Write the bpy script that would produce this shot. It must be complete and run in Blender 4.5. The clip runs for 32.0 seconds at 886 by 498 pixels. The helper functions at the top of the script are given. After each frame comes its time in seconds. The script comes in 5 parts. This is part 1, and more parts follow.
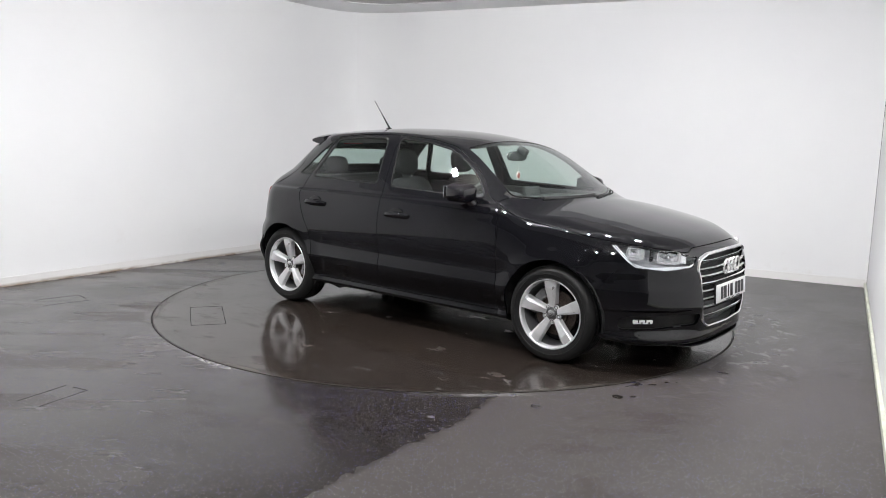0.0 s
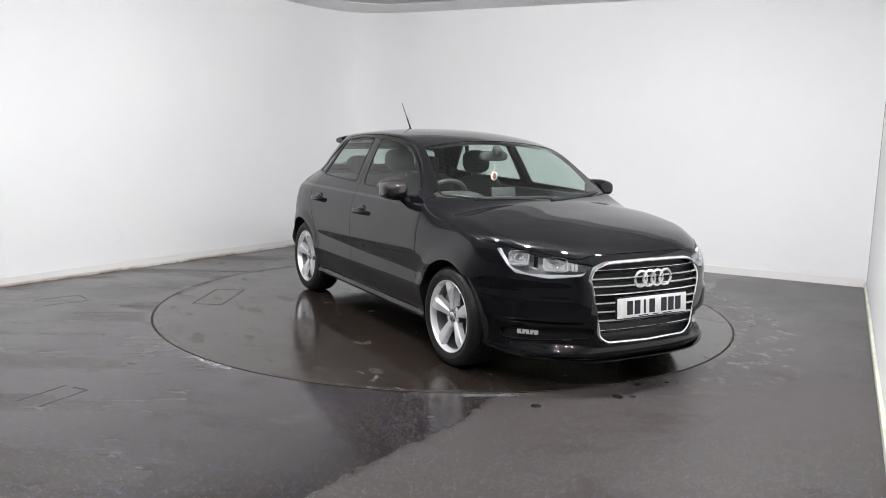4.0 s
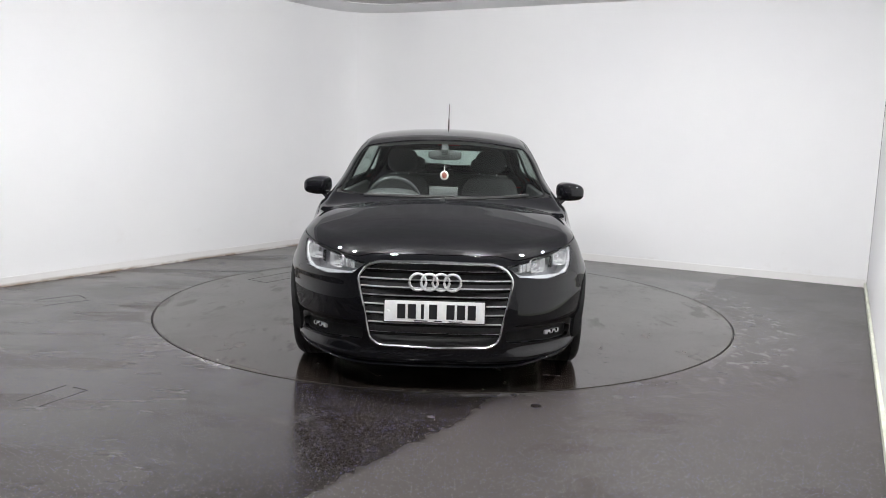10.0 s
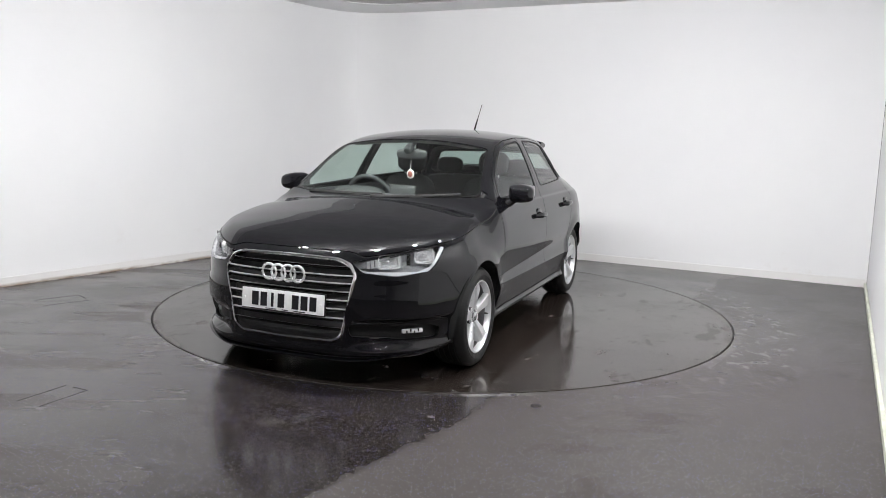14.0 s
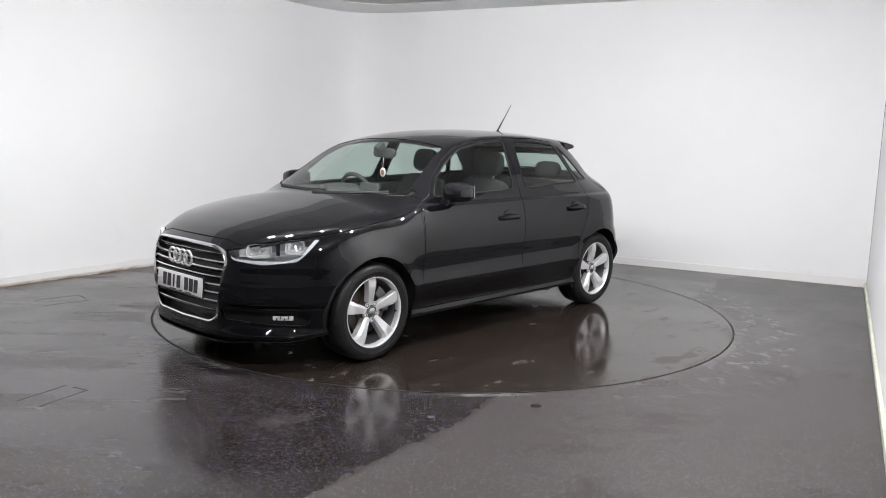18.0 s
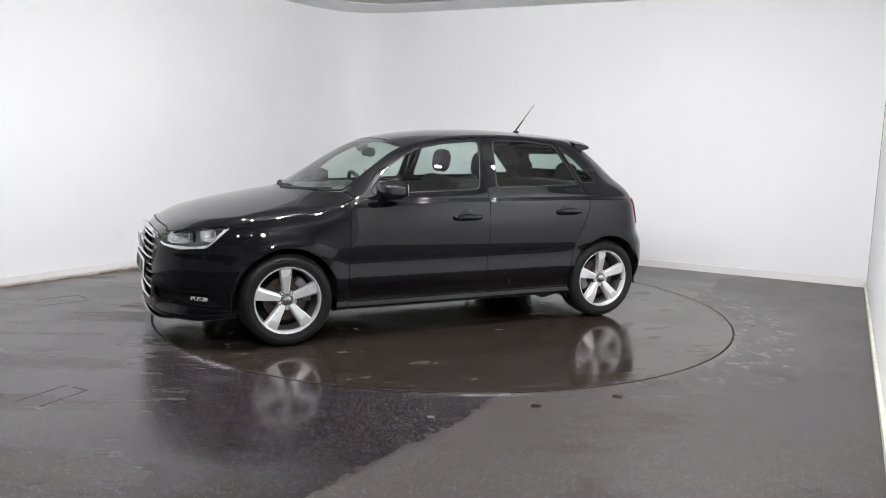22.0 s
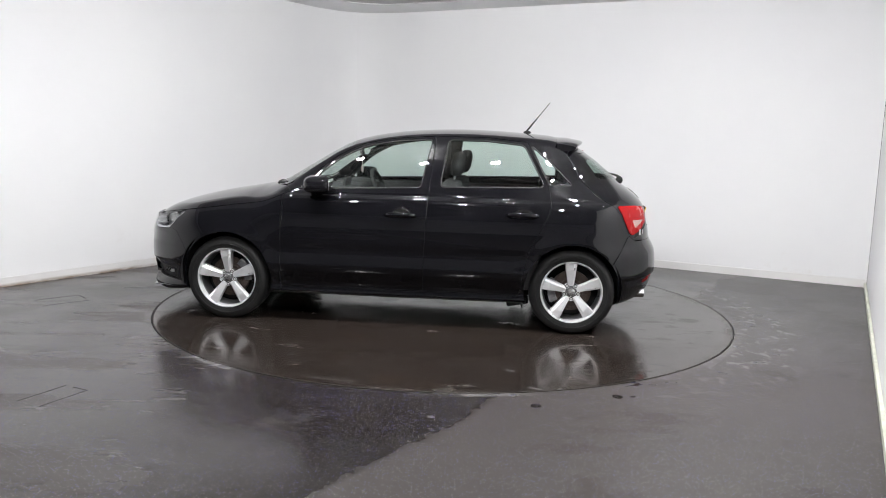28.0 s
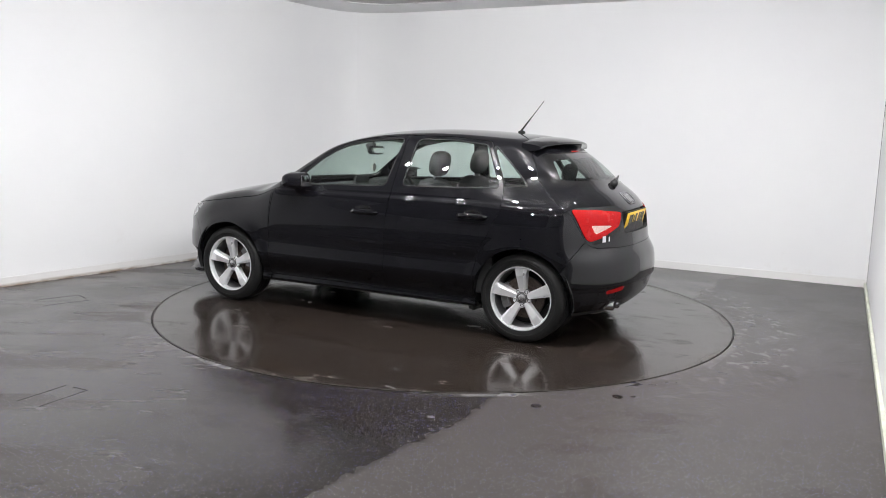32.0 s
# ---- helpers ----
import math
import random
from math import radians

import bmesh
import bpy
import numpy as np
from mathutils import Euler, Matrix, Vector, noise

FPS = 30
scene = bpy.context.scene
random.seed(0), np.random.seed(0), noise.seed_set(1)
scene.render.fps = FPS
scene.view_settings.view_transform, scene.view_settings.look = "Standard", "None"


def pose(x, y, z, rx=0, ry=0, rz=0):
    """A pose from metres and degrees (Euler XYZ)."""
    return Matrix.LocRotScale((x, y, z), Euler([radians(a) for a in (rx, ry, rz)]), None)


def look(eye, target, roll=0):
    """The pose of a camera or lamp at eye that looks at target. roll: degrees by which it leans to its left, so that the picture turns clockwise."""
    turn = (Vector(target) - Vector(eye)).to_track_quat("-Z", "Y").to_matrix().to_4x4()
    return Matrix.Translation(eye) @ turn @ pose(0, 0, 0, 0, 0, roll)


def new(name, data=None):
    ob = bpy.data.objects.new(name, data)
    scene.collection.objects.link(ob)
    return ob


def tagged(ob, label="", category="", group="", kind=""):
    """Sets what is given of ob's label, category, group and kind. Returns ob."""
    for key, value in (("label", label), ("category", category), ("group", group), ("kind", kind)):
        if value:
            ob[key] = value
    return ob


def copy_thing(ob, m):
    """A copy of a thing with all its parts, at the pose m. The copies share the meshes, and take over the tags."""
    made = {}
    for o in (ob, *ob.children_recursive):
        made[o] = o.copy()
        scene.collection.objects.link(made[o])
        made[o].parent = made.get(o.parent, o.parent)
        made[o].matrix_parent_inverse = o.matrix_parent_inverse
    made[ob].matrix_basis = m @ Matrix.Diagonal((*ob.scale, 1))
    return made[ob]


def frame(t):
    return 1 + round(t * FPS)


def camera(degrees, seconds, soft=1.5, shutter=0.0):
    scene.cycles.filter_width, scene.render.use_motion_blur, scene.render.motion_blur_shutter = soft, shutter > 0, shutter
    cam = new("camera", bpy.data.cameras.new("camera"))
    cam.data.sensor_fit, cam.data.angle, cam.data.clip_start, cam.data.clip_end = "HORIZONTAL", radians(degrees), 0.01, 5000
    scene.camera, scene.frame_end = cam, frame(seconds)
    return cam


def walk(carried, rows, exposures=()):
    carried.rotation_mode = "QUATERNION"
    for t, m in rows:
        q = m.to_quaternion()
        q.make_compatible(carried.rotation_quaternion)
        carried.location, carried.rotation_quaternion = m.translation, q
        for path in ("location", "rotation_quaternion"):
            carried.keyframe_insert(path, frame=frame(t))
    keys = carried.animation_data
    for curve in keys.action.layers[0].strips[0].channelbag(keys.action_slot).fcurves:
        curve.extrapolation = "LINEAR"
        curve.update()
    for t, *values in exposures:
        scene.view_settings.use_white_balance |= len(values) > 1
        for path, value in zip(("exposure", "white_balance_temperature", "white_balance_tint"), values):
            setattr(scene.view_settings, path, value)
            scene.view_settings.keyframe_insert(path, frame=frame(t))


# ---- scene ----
cam = camera(58.48, 32.0, soft=0.9)
EYE = (0.0, -6.307, 1.375)
AIM = (EYE[0] - 10 * math.sin(radians(0.117)), EYE[1] + 10, EYE[2] - 10 * math.tan(radians(8.312)))
STAND = look(EYE, AIM, 1.517)
walk(cam, [(0.0, STAND), (32.0, STAND)], exposures=[(0.0, 0.0), (32.0, 0.0)])

# the turntable turns clockwise at a steady pace
TURN_START, TURN_RATE = -38.33, -5.266
CAR_OFFSET = (0.259, -0.004)
TABLE_R = 2.224

# ---- world ----
world = bpy.data.worlds.new("world")
scene.world = world
world.use_nodes = True
world.node_tree.nodes["Background"].inputs[0].default_value = (0.5, 0.5, 0.5, 1)
world.node_tree.nodes["Background"].inputs[1].default_value = 0.02
LIGHT_POWER = 1930.0


# ---- materials ----
def shader(name, color=(0.5, 0.5, 0.5), rough=0.5, metal=0.0, **more):
    """A plain principled material, and its nodes and links for further work."""
    m = bpy.data.materials.new(name)
    m.use_nodes = True
    t = m.node_tree
    b = t.nodes["Principled BSDF"]
    b.inputs["Base Color"].default_value = (*color, 1)
    b.inputs["Roughness"].default_value = rough
    b.inputs["Metallic"].default_value = metal
    for key, value in more.items():
        b.inputs[key.replace("_", " ")].default_value = value
    return m, t.nodes, t.links, b


def noise_node(nodes, links, scale, detail=4.0, rough=0.55, coords="Object", stretch=(1, 1, 1)):
    tc = nodes.new("ShaderNodeTexCoord")
    mp = nodes.new("ShaderNodeMapping")
    mp.inputs["Scale"].default_value = stretch
    n = nodes.new("ShaderNodeTexNoise")
    n.inputs["Scale"].default_value, n.inputs["Detail"].default_value, n.inputs["Roughness"].default_value = scale, detail, rough
    links.new(tc.outputs[coords], mp.inputs[0])
    links.new(mp.outputs[0], n.inputs["Vector"])
    return n


def ramp(nodes, links, src, stops):
    r = nodes.new("ShaderNodeValToRGB")
    while len(r.color_ramp.elements) < len(stops):
        r.color_ramp.elements.new(0.5)
    for e, (pos, v) in zip(r.color_ramp.elements, stops):
        e.position = pos
        e.color = (*v, 1) if isinstance(v, tuple) else (v, v, v, 1)
    links.new(src, r.inputs[0])
    return r.outputs[0]


def bump(nodes, links, b, src, strength, distance):
    n = nodes.new("ShaderNodeBump")
    n.inputs["Strength"].default_value, n.inputs["Distance"].default_value = strength, distance
    links.new(src, n.inputs["Height"])
    links.new(n.outputs[0], b.inputs["Normal"])


def sums(nodes, links, op, *values, clamp=False):
    """A math node on sockets or numbers; returns its output."""
    n = nodes.new("ShaderNodeMath")
    n.operation, n.use_clamp = op, clamp
    for i, v in enumerate(values):
        if isinstance(v, (int, float)):
            n.inputs[i].default_value = v
        else:
            links.new(v, n.inputs[i])
    return n.outputs[0]


def blend(nodes, links, fac, a, b):
    """Mixes two colours, or numbers, by a factor."""
    n = nodes.new("ShaderNodeMix")
    n.data_type = "RGBA"
    if isinstance(fac, (int, float)):
        n.inputs[0].default_value = fac
    else:
        links.new(fac, n.inputs[0])
    for socket, v in ((n.inputs[6], a), (n.inputs[7], b)):
        if isinstance(v, (int, float)):
            socket.default_value = (v, v, v, 1)
        elif isinstance(v, tuple):
            socket.default_value = (*v, 1)
        else:
            links.new(v, socket)
    return n.outputs[2]


def worn(name, color, rough, metal=0.0, scale=30.0, spread=0.25, relief=0.0, **more):
    """A material with two scales of variation in colour and gloss."""
    m, nd, ln, b = shader(name, color, rough, metal, **more)
    fine = noise_node(nd, ln, scale, 6.0)
    lo, hi = tuple(c * (1 - spread) for c in color), tuple(min(1, c * (1 + spread)) for c in color)
    ln.new(ramp(nd, ln, fine.outputs["Fac"], [(0.3, lo), (0.7, hi)]), b.inputs["Base Color"])
    broad = noise_node(nd, ln, scale * 0.13, 3.0)
    ln.new(ramp(nd, ln, broad.outputs["Fac"], [(0.3, max(0.02, rough * 0.8)), (0.7, min(1, rough * 1.2))]), b.inputs["Roughness"])
    if relief:
        bump(nd, ln, b, fine.outputs["Fac"], 0.5, relief)
    return m


def pane(name, tint, base=0.04, rough=0.0):
    """A thin sheet of glass: tinted, its gloss rising towards a grazing view, alike from both sides."""
    m = bpy.data.materials.new(name)
    m.use_nodes = True
    nd, ln = m.node_tree.nodes, m.node_tree.links
    nd.clear()
    out, mix = nd.new("ShaderNodeOutputMaterial"), nd.new("ShaderNodeMixShader")
    clear, gloss, weight = nd.new("ShaderNodeBsdfTransparent"), nd.new("ShaderNodeBsdfGlossy"), nd.new("ShaderNodeLayerWeight")
    clear.inputs[0].default_value = (*tint, 1)
    gloss.inputs["Roughness"].default_value = rough
    weight.inputs[0].default_value = 0.5
    fifth = sums(nd, ln, "POWER", weight.outputs["Facing"], 5.0)
    ln.new(sums(nd, ln, "MULTIPLY_ADD", fifth, 0.9, base), mix.inputs[0])
    ln.new(clear.outputs[0], mix.inputs[1])
    ln.new(gloss.outputs[0], mix.inputs[2])
    ln.new(mix.outputs[0], out.inputs[0])
    return m


def glow(name, color, strength):
    m, nd, ln, b = shader(name, color, 0.5)
    b.inputs["Emission Color"].default_value = (*color, 1)
    b.inputs["Emission Strength"].default_value = strength
    return m


def paint_material():
    """Black paint under clear lacquer, with fine flakes and a faint polishing haze."""
    m, nd, ln, b = shader("black_paint", (0.003, 0.003, 0.0035), 0.35, 0.0, Specular_IOR_Level=0.0, Coat_Weight=1.0, Coat_Roughness=0.015, Coat_IOR=1.5)
    flake = noise_node(nd, ln, 900.0, 2.0)
    ln.new(ramp(nd, ln, flake.outputs["Fac"], [(0.4, (0.0028, 0.0028, 0.0035)), (0.75, (0.0072, 0.0072, 0.0095))]), b.inputs["Base Color"])
    haze = noise_node(nd, ln, 5.0, 5.0)
    ln.new(ramp(nd, ln, haze.outputs["Fac"], [(0.35, 0.015), (0.75, 0.045)]), b.inputs["Coat Roughness"])
    return m


PAINT = paint_material()
PIANO = worn("gloss_black_trim", (0.006, 0.006, 0.006), 0.08, scale=12)
PLASTIC = worn("black_plastic", (0.010, 0.010, 0.010), 0.5, scale=400, relief=0.0003, Specular_IOR_Level=0.3)
LINER = worn("dark_liner", (0.006, 0.006, 0.006), 0.85, scale=60)
RUBBER = worn("tyre_rubber", (0.010, 0.010, 0.010), 0.48, scale=160, spread=0.35, relief=0.0004, Specular_IOR_Level=0.3)
SEAL = worn("grey_window_rubber", (0.012, 0.0125, 0.0125), 0.5, scale=90, Specular_IOR_Level=0.15)
ALLOY = worn("silver_alloy", (0.76, 0.765, 0.775), 0.34, 0.6, scale=220, spread=0.05, Coat_Weight=0.5)
# the barrel's shade is in this colour; also grey for calipers and rear rings
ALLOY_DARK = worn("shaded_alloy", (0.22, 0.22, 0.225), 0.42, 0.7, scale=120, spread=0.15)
CHROME = worn("chrome", (0.82, 0.82, 0.83), 0.10, 1.0, scale=60, spread=0.04)
SATIN = worn("satin_silver", (0.62, 0.62, 0.63), 0.25, 0.9, scale=60, spread=0.05)
STEEL = worn("brake_steel", (0.10, 0.08, 0.07), 0.45, 0.8, scale=90, spread=0.4)
GLASS = pane("tinted_car_glass", (0.79, 0.88, 0.84), 0.075, 0.0)
REAR_GLASS_TINT = pane("dark_rear_glass", (0.58, 0.68, 0.64), 0.085, 0.0)
SCREEN_GLASS = pane("windscreen_glass", (0.77, 0.875, 0.83), 0.09)
LENS = pane("clear_lens", (0.93, 0.95, 0.96))
RED_LENS = worn("red_lamp_lens", (0.30, 0.003, 0.004), 0.25, scale=160, spread=0.35, Specular_IOR_Level=0.1, Coat_Weight=0.15)
CLEAR_LAMP = worn("clear_lamp_insert", (0.50, 0.33, 0.29), 0.15, 0.2, scale=120, Coat_Weight=1.0)
PLATE_WHITE = worn("white_plate", (0.88, 0.88, 0.87), 0.35, scale=40, spread=0.04)
PLATE_YELLOW = worn("yellow_plate", (0.80, 0.52, 0.03), 0.35, scale=40, spread=0.05)
INK = worn("plate_ink", (0.01, 0.01, 0.012), 0.4, scale=50)
CLOTH = worn("dark_seat_cloth", (0.026, 0.026, 0.027), 0.9, scale=500, spread=0.4, relief=0.0006)
DASH = worn("dark_dashboard", (0.050, 0.050, 0.051), 0.6, scale=300, spread=0.3, relief=0.0004)
HEADLINER = worn("pale_headliner", (0.32, 0.32, 0.30), 0.9, scale=200)


def vinyl(name, table):
    """Dark safety vinyl with fine pale and blue specks; water film, streaks and drying patches on it."""
    m, nd, ln, b = shader(name, (0.03, 0.028, 0.027), 0.3)
    tc = nd.new("ShaderNodeTexCoord")
    xyz = nd.new("ShaderNodeSeparateXYZ")
    ln.new(tc.outputs["Object"], xyz.inputs[0])
    x, y = xyz.outputs[0], xyz.outputs[1]

    def f(op, *v, clamp=False):
        return sums(nd, ln, op, *v, clamp=clamp)

    def step(v, lo, hi):
        n = nd.new("ShaderNodeMapRange")
        n.interpolation_type = "SMOOTHSTEP"
        n.inputs[1].default_value, n.inputs[2].default_value = lo, hi
        ln.new(v, n.inputs[0])
        return n.outputs[0]

    def cloud(scale, detail=5.0, rough=0.6, turn=0.0, stretch=(1, 1, 1)):
        mp, n = nd.new("ShaderNodeMapping"), nd.new("ShaderNodeTexNoise")
        mp.inputs["Rotation"].default_value = (0, 0, turn)
        mp.inputs["Scale"].default_value = stretch
        n.inputs["Scale"].default_value, n.inputs["Detail"].default_value, n.inputs["Roughness"].default_value = scale, detail, rough
        ln.new(tc.outputs["Object"], mp.inputs[0])
        ln.new(mp.outputs[0], n.inputs["Vector"])
        return n.outputs["Fac"]

    def across(nx, ny, c):
        return f("ADD", f("ADD", f("MULTIPLY", x, nx), f("MULTIPLY", y, ny)), c)

    radius = f("SQRT", f("ADD", f("MULTIPLY", x, x), f("MULTIPLY", y, y)))
    wobble = f("ADD", f("MULTIPLY", f("SUBTRACT", cloud(3.0, 7.0, 0.65), 0.5), 0.20), f("ADD", f("MULTIPLY", f("SUBTRACT", cloud(0.9, 2.0), 0.5), 0.25), f("MULTIPLY", f("SUBTRACT", cloud(14.0, 6.0, 0.65), 0.5), 0.09)))
    # specks
    specks = []
    for scale, size, share in ((106.0, 0.22, 0.84), (76.0, 0.18, 0.87)):
        vor = nd.new("ShaderNodeTexVoronoi")
        vor.voronoi_dimensions = "2D"
        vor.inputs["Scale"].default_value = scale
        ln.new(tc.outputs["Object"], vor.inputs["Vector"])
        hue = nd.new("ShaderNodeSeparateColor")
        ln.new(vor.outputs["Color"], hue.inputs[0])
        dot = f("LESS_THAN", vor.outputs["Distance"], size)
        specks.append((f("MULTIPLY", dot, f("GREATER_THAN", hue.outputs[0], share)), hue.outputs[1]))
    broad, fine = cloud(0.9, 6.0), cloud(30.0, 6.0)
    streak = cloud(1.1, 6.0, 0.6, -0.981, (0.6, 2.3, 1.0))
    patch = cloud(2.6, 6.0, 0.62, 0.4, (1.0, 1.7, 1.0))
    grime = f("ADD", f("MULTIPLY", f("SUBTRACT", fine, 0.5), 0.5), f("MULTIPLY", f("SUBTRACT", cloud(7.0, 6.0, 0.65), 0.5), 0.9))
    if table:
        wet_color, dry_color = (0.0195, 0.0150, 0.0125), (0.043, 0.035, 0.030)
        dry = f("MULTIPLY", step(patch, 0.60, 0.68), 0.75)
        rim = f("MULTIPLY", step(radius, 2.14, 2.20), step(broad, 0.42, 0.6))
        dry = f("MAXIMUM", dry, f("MULTIPLY", rim, 0.8))
        prints = f("MULTIPLY", step(cloud(5.5, 6.0, 0.62, 0.3, (1.0, 2.0, 1.0)), 0.60, 0.66), step(radius, 1.5, 2.1))
        film = step(cloud(1.6, 5.0), 0.40, 0.66)
        wet_rough, dry_rough = blend(nd, ln, film, 0.10, 0.21), 0.36
        # brown smears where dirty water has dried
        stain = f("MAXIMUM", f("MULTIPLY", step(cloud(2.1, 6.0, 0.62, 1.1, (1.0, 2.2, 1.0)), 0.575, 0.64), 0.85), f("MULTIPLY", step(cloud(6.5, 5.0, 0.6, 0.2, (1.0, 1.6, 1.0)), 0.635, 0.67), 0.9))
    else:
        wet_color, dry_color = (0.0185, 0.0150, 0.0133), (0.0405, 0.0340, 0.0304)
        side = f("ADD", across(0.833, -0.553, -1.516), wobble)
        dry = f("MAXIMUM", step(side, -0.03, 0.035), 0.0)
        # wet spots left on the dry side, near the turntable
        spot = f("MULTIPLY", step(cloud(4.2, 4.0, 0.5, 0.0, (1.0, 2.0, 1.0)), 0.61, 0.66), step(radius, 2.75, 2.35))
        dry = f("MULTIPLY", dry, f("SUBTRACT", 1.0, spot))
        for sx, sy, rx, ry in WET_SPOTS:
            e = f("ADD", f("POWER", f("DIVIDE", f("SUBTRACT", x, sx), rx), 2.0), f("POWER", f("DIVIDE", f("SUBTRACT", y, sy), ry), 2.0))
            dry = f("MULTIPLY", dry, step(f("ADD", e, f("MULTIPLY", grime, 1.5)), 0.8, 1.1))
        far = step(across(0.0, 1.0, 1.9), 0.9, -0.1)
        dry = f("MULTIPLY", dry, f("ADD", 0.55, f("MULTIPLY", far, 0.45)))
        # drying streaks on the wet side
        trail = f("MULTIPLY", step(streak, 0.50, 0.60), step(across(-1.0, 0.0, -0.9), 0.0, 0.7))
        dry = f("MAXIMUM", dry, f("MULTIPLY", trail, 0.75))
        # pale dried footprints beside the turntable
        prints = f("MULTIPLY", step(cloud(9.0, 4.0, 0.55, 0.6, (1.25, 0.9, 1.0)), 0.57, 0.615), step(f("ABSOLUTE", f("SUBTRACT", radius, 2.46)), 0.36, 0.10))
        prints = f("MULTIPLY", prints, step(x, 1.2, 1.9))
        dry_edge = f("MULTIPLY", step(f("ABSOLUTE", f("SUBTRACT", radius, 2.25)), 0.05, 0.01), step(broad, 0.45, 0.6))
        prints = f("MAXIMUM", prints, f("MULTIPLY", dry_edge, 0.7))
        # cleaned-up footmarks in the water
        marks = f("MULTIPLY", step(patch, 0.66, 0.71), 0.5)
        dry = f("MAXIMUM", dry, marks)
        for sx, sy, rx, ry in PALE_PRINTS:
            e = f("ADD", f("POWER", f("DIVIDE", f("SUBTRACT", x, sx), rx), 2.0), f("POWER", f("DIVIDE", f("SUBTRACT", y, sy), ry), 2.0))
            prints = f("MAXIMUM", prints, f("MULTIPLY", step(f("ADD", e, f("MULTIPLY", grime, 1.5)), 1.2, 0.3), 0.2))
        # shallow puddles that darken the worn side
        for sx, sy, rx, ry in PUDDLES:
            e = f("ADD", f("POWER", f("DIVIDE", f("SUBTRACT", x, sx), rx), 2.0), f("POWER", f("DIVIDE", f("SUBTRACT", y, sy), ry), 2.0))
            dry = f("MULTIPLY", dry, step(f("ADD", e, f("MULTIPLY", f("ADD", grime, f("MULTIPLY", f("SUBTRACT", patch, 0.5), 3.0)), 1.2)), 0.7, 1.25))
        film = step(broad, 0.35, 0.62)
        wet_rough, dry_rough = blend(nd, ln, film, 0.13, 0.26), 0.45
        stain = f("MULTIPLY", step(cloud(1.7, 6.0, 0.62, 0.7, (1.0, 1.5, 1.0)), 0.54, 0.66), 0.45)
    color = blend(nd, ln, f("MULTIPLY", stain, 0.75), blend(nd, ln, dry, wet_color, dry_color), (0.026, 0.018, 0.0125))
    ln.new(f("MULTIPLY_ADD", stain, -0.38, 0.5), b.inputs["Specular IOR Level"])
    shade = f("ADD", 1.0, grime)
    tint = nd.new("ShaderNodeVectorMath")
    tint.operation = "SCALE"
    ln.new(color, tint.inputs[0])
    ln.new(shade, tint.inputs[3])
    color = tint.outputs[0]
    color = blend(nd, ln, f("MULTIPLY", prints, 0.45 if table else 0.8), color, (0.17, 0.165, 0.16))
    for mask, hue in specks:
        pale = blend(nd, ln, step(hue, 0.40, 0.55), (0.40, 0.38, 0.38), (0.16, 0.165, 0.40))
        color = blend(nd, ln, f("MULTIPLY", mask, 0.05 if table else 0.8), color, pale)
    ln.new(color, b.inputs["Base Color"])
    rough = blend(nd, ln, dry, wet_rough, dry_rough)
    ln.new(rough, b.inputs["Roughness"])
    height = f("ADD", f("MULTIPLY", cloud(160.0, 3.0), f("MULTIPLY_ADD", dry, 0.8, 0.12)), f("MULTIPLY", cloud(5.0, 4.0), 0.9))
    bump(nd, ln, b, height, 0.25, 0.0022)
    return m


WET_SPOTS = ((0.49, -2.39, 0.03, 0.035), (0.39, -2.23, 0.02, 0.025), (0.95, -2.21, 0.03, 0.035), (0.37, -2.14, 0.03, 0.025))
PALE_PRINTS = ((-0.81, -2.72, 0.065, 0.065), (-0.66, -2.65, 0.06, 0.055), (1.31, -1.85, 0.05, 0.05), (2.28, -0.9, 0.07, 0.075), (2.18, -1.61, 0.045, 0.085), (2.3, -0.39, 0.065, 0.065), (-1.24, -2.08, 0.12, 0.05))
PUDDLES = ((-2.97, 0.01, 0.14, 0.10), (-2.78, -0.79, 0.35, 0.08), (-2.39, -1.48, 0.25, 0.06), (-2.07, -1.56, 0.30, 0.07), (-2.02, -1.09, 0.14, 0.10))
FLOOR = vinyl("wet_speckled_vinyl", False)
TABLE = vinyl("wet_turntable_vinyl", True)
def wall_material():
    """White emulsion, a little uneven, with a few brown scuffs near the floor and faint board joints."""
    m, nd, ln, b = shader("white_wall_paint", (0.80, 0.80, 0.80), 0.6)
    tc, xyz = nd.new("ShaderNodeTexCoord"), nd.new("ShaderNodeSeparateXYZ")
    ln.new(tc.outputs["Object"], xyz.inputs[0])
    broad, scuff = noise_node(nd, ln, 0.7, 4.0), noise_node(nd, ln, 2.4, 7.0, 0.65, stretch=(1, 1, 1.6))
    color = ramp(nd, ln, broad.outputs["Fac"], [(0.3, (0.775, 0.775, 0.785)), (0.7, (0.815, 0.815, 0.815))])
    low = ramp(nd, ln, xyz.outputs[2], [(0.10, 1.0), (0.45, 0.0)])
    marks = ramp(nd, ln, scuff.outputs["Fac"], [(0.60, 0.0), (0.70, 1.0)])
    fac = sums(nd, ln, "MULTIPLY", sums(nd, ln, "MULTIPLY", low, marks), 0.16)
    ln.new(blend(nd, ln, fac, color, (0.46, 0.38, 0.30)), b.inputs["Base Color"])
    fine = noise_node(nd, ln, 60.0, 3.0)
    bump(nd, ln, b, fine.outputs["Fac"], 0.15, 0.002)
    return m


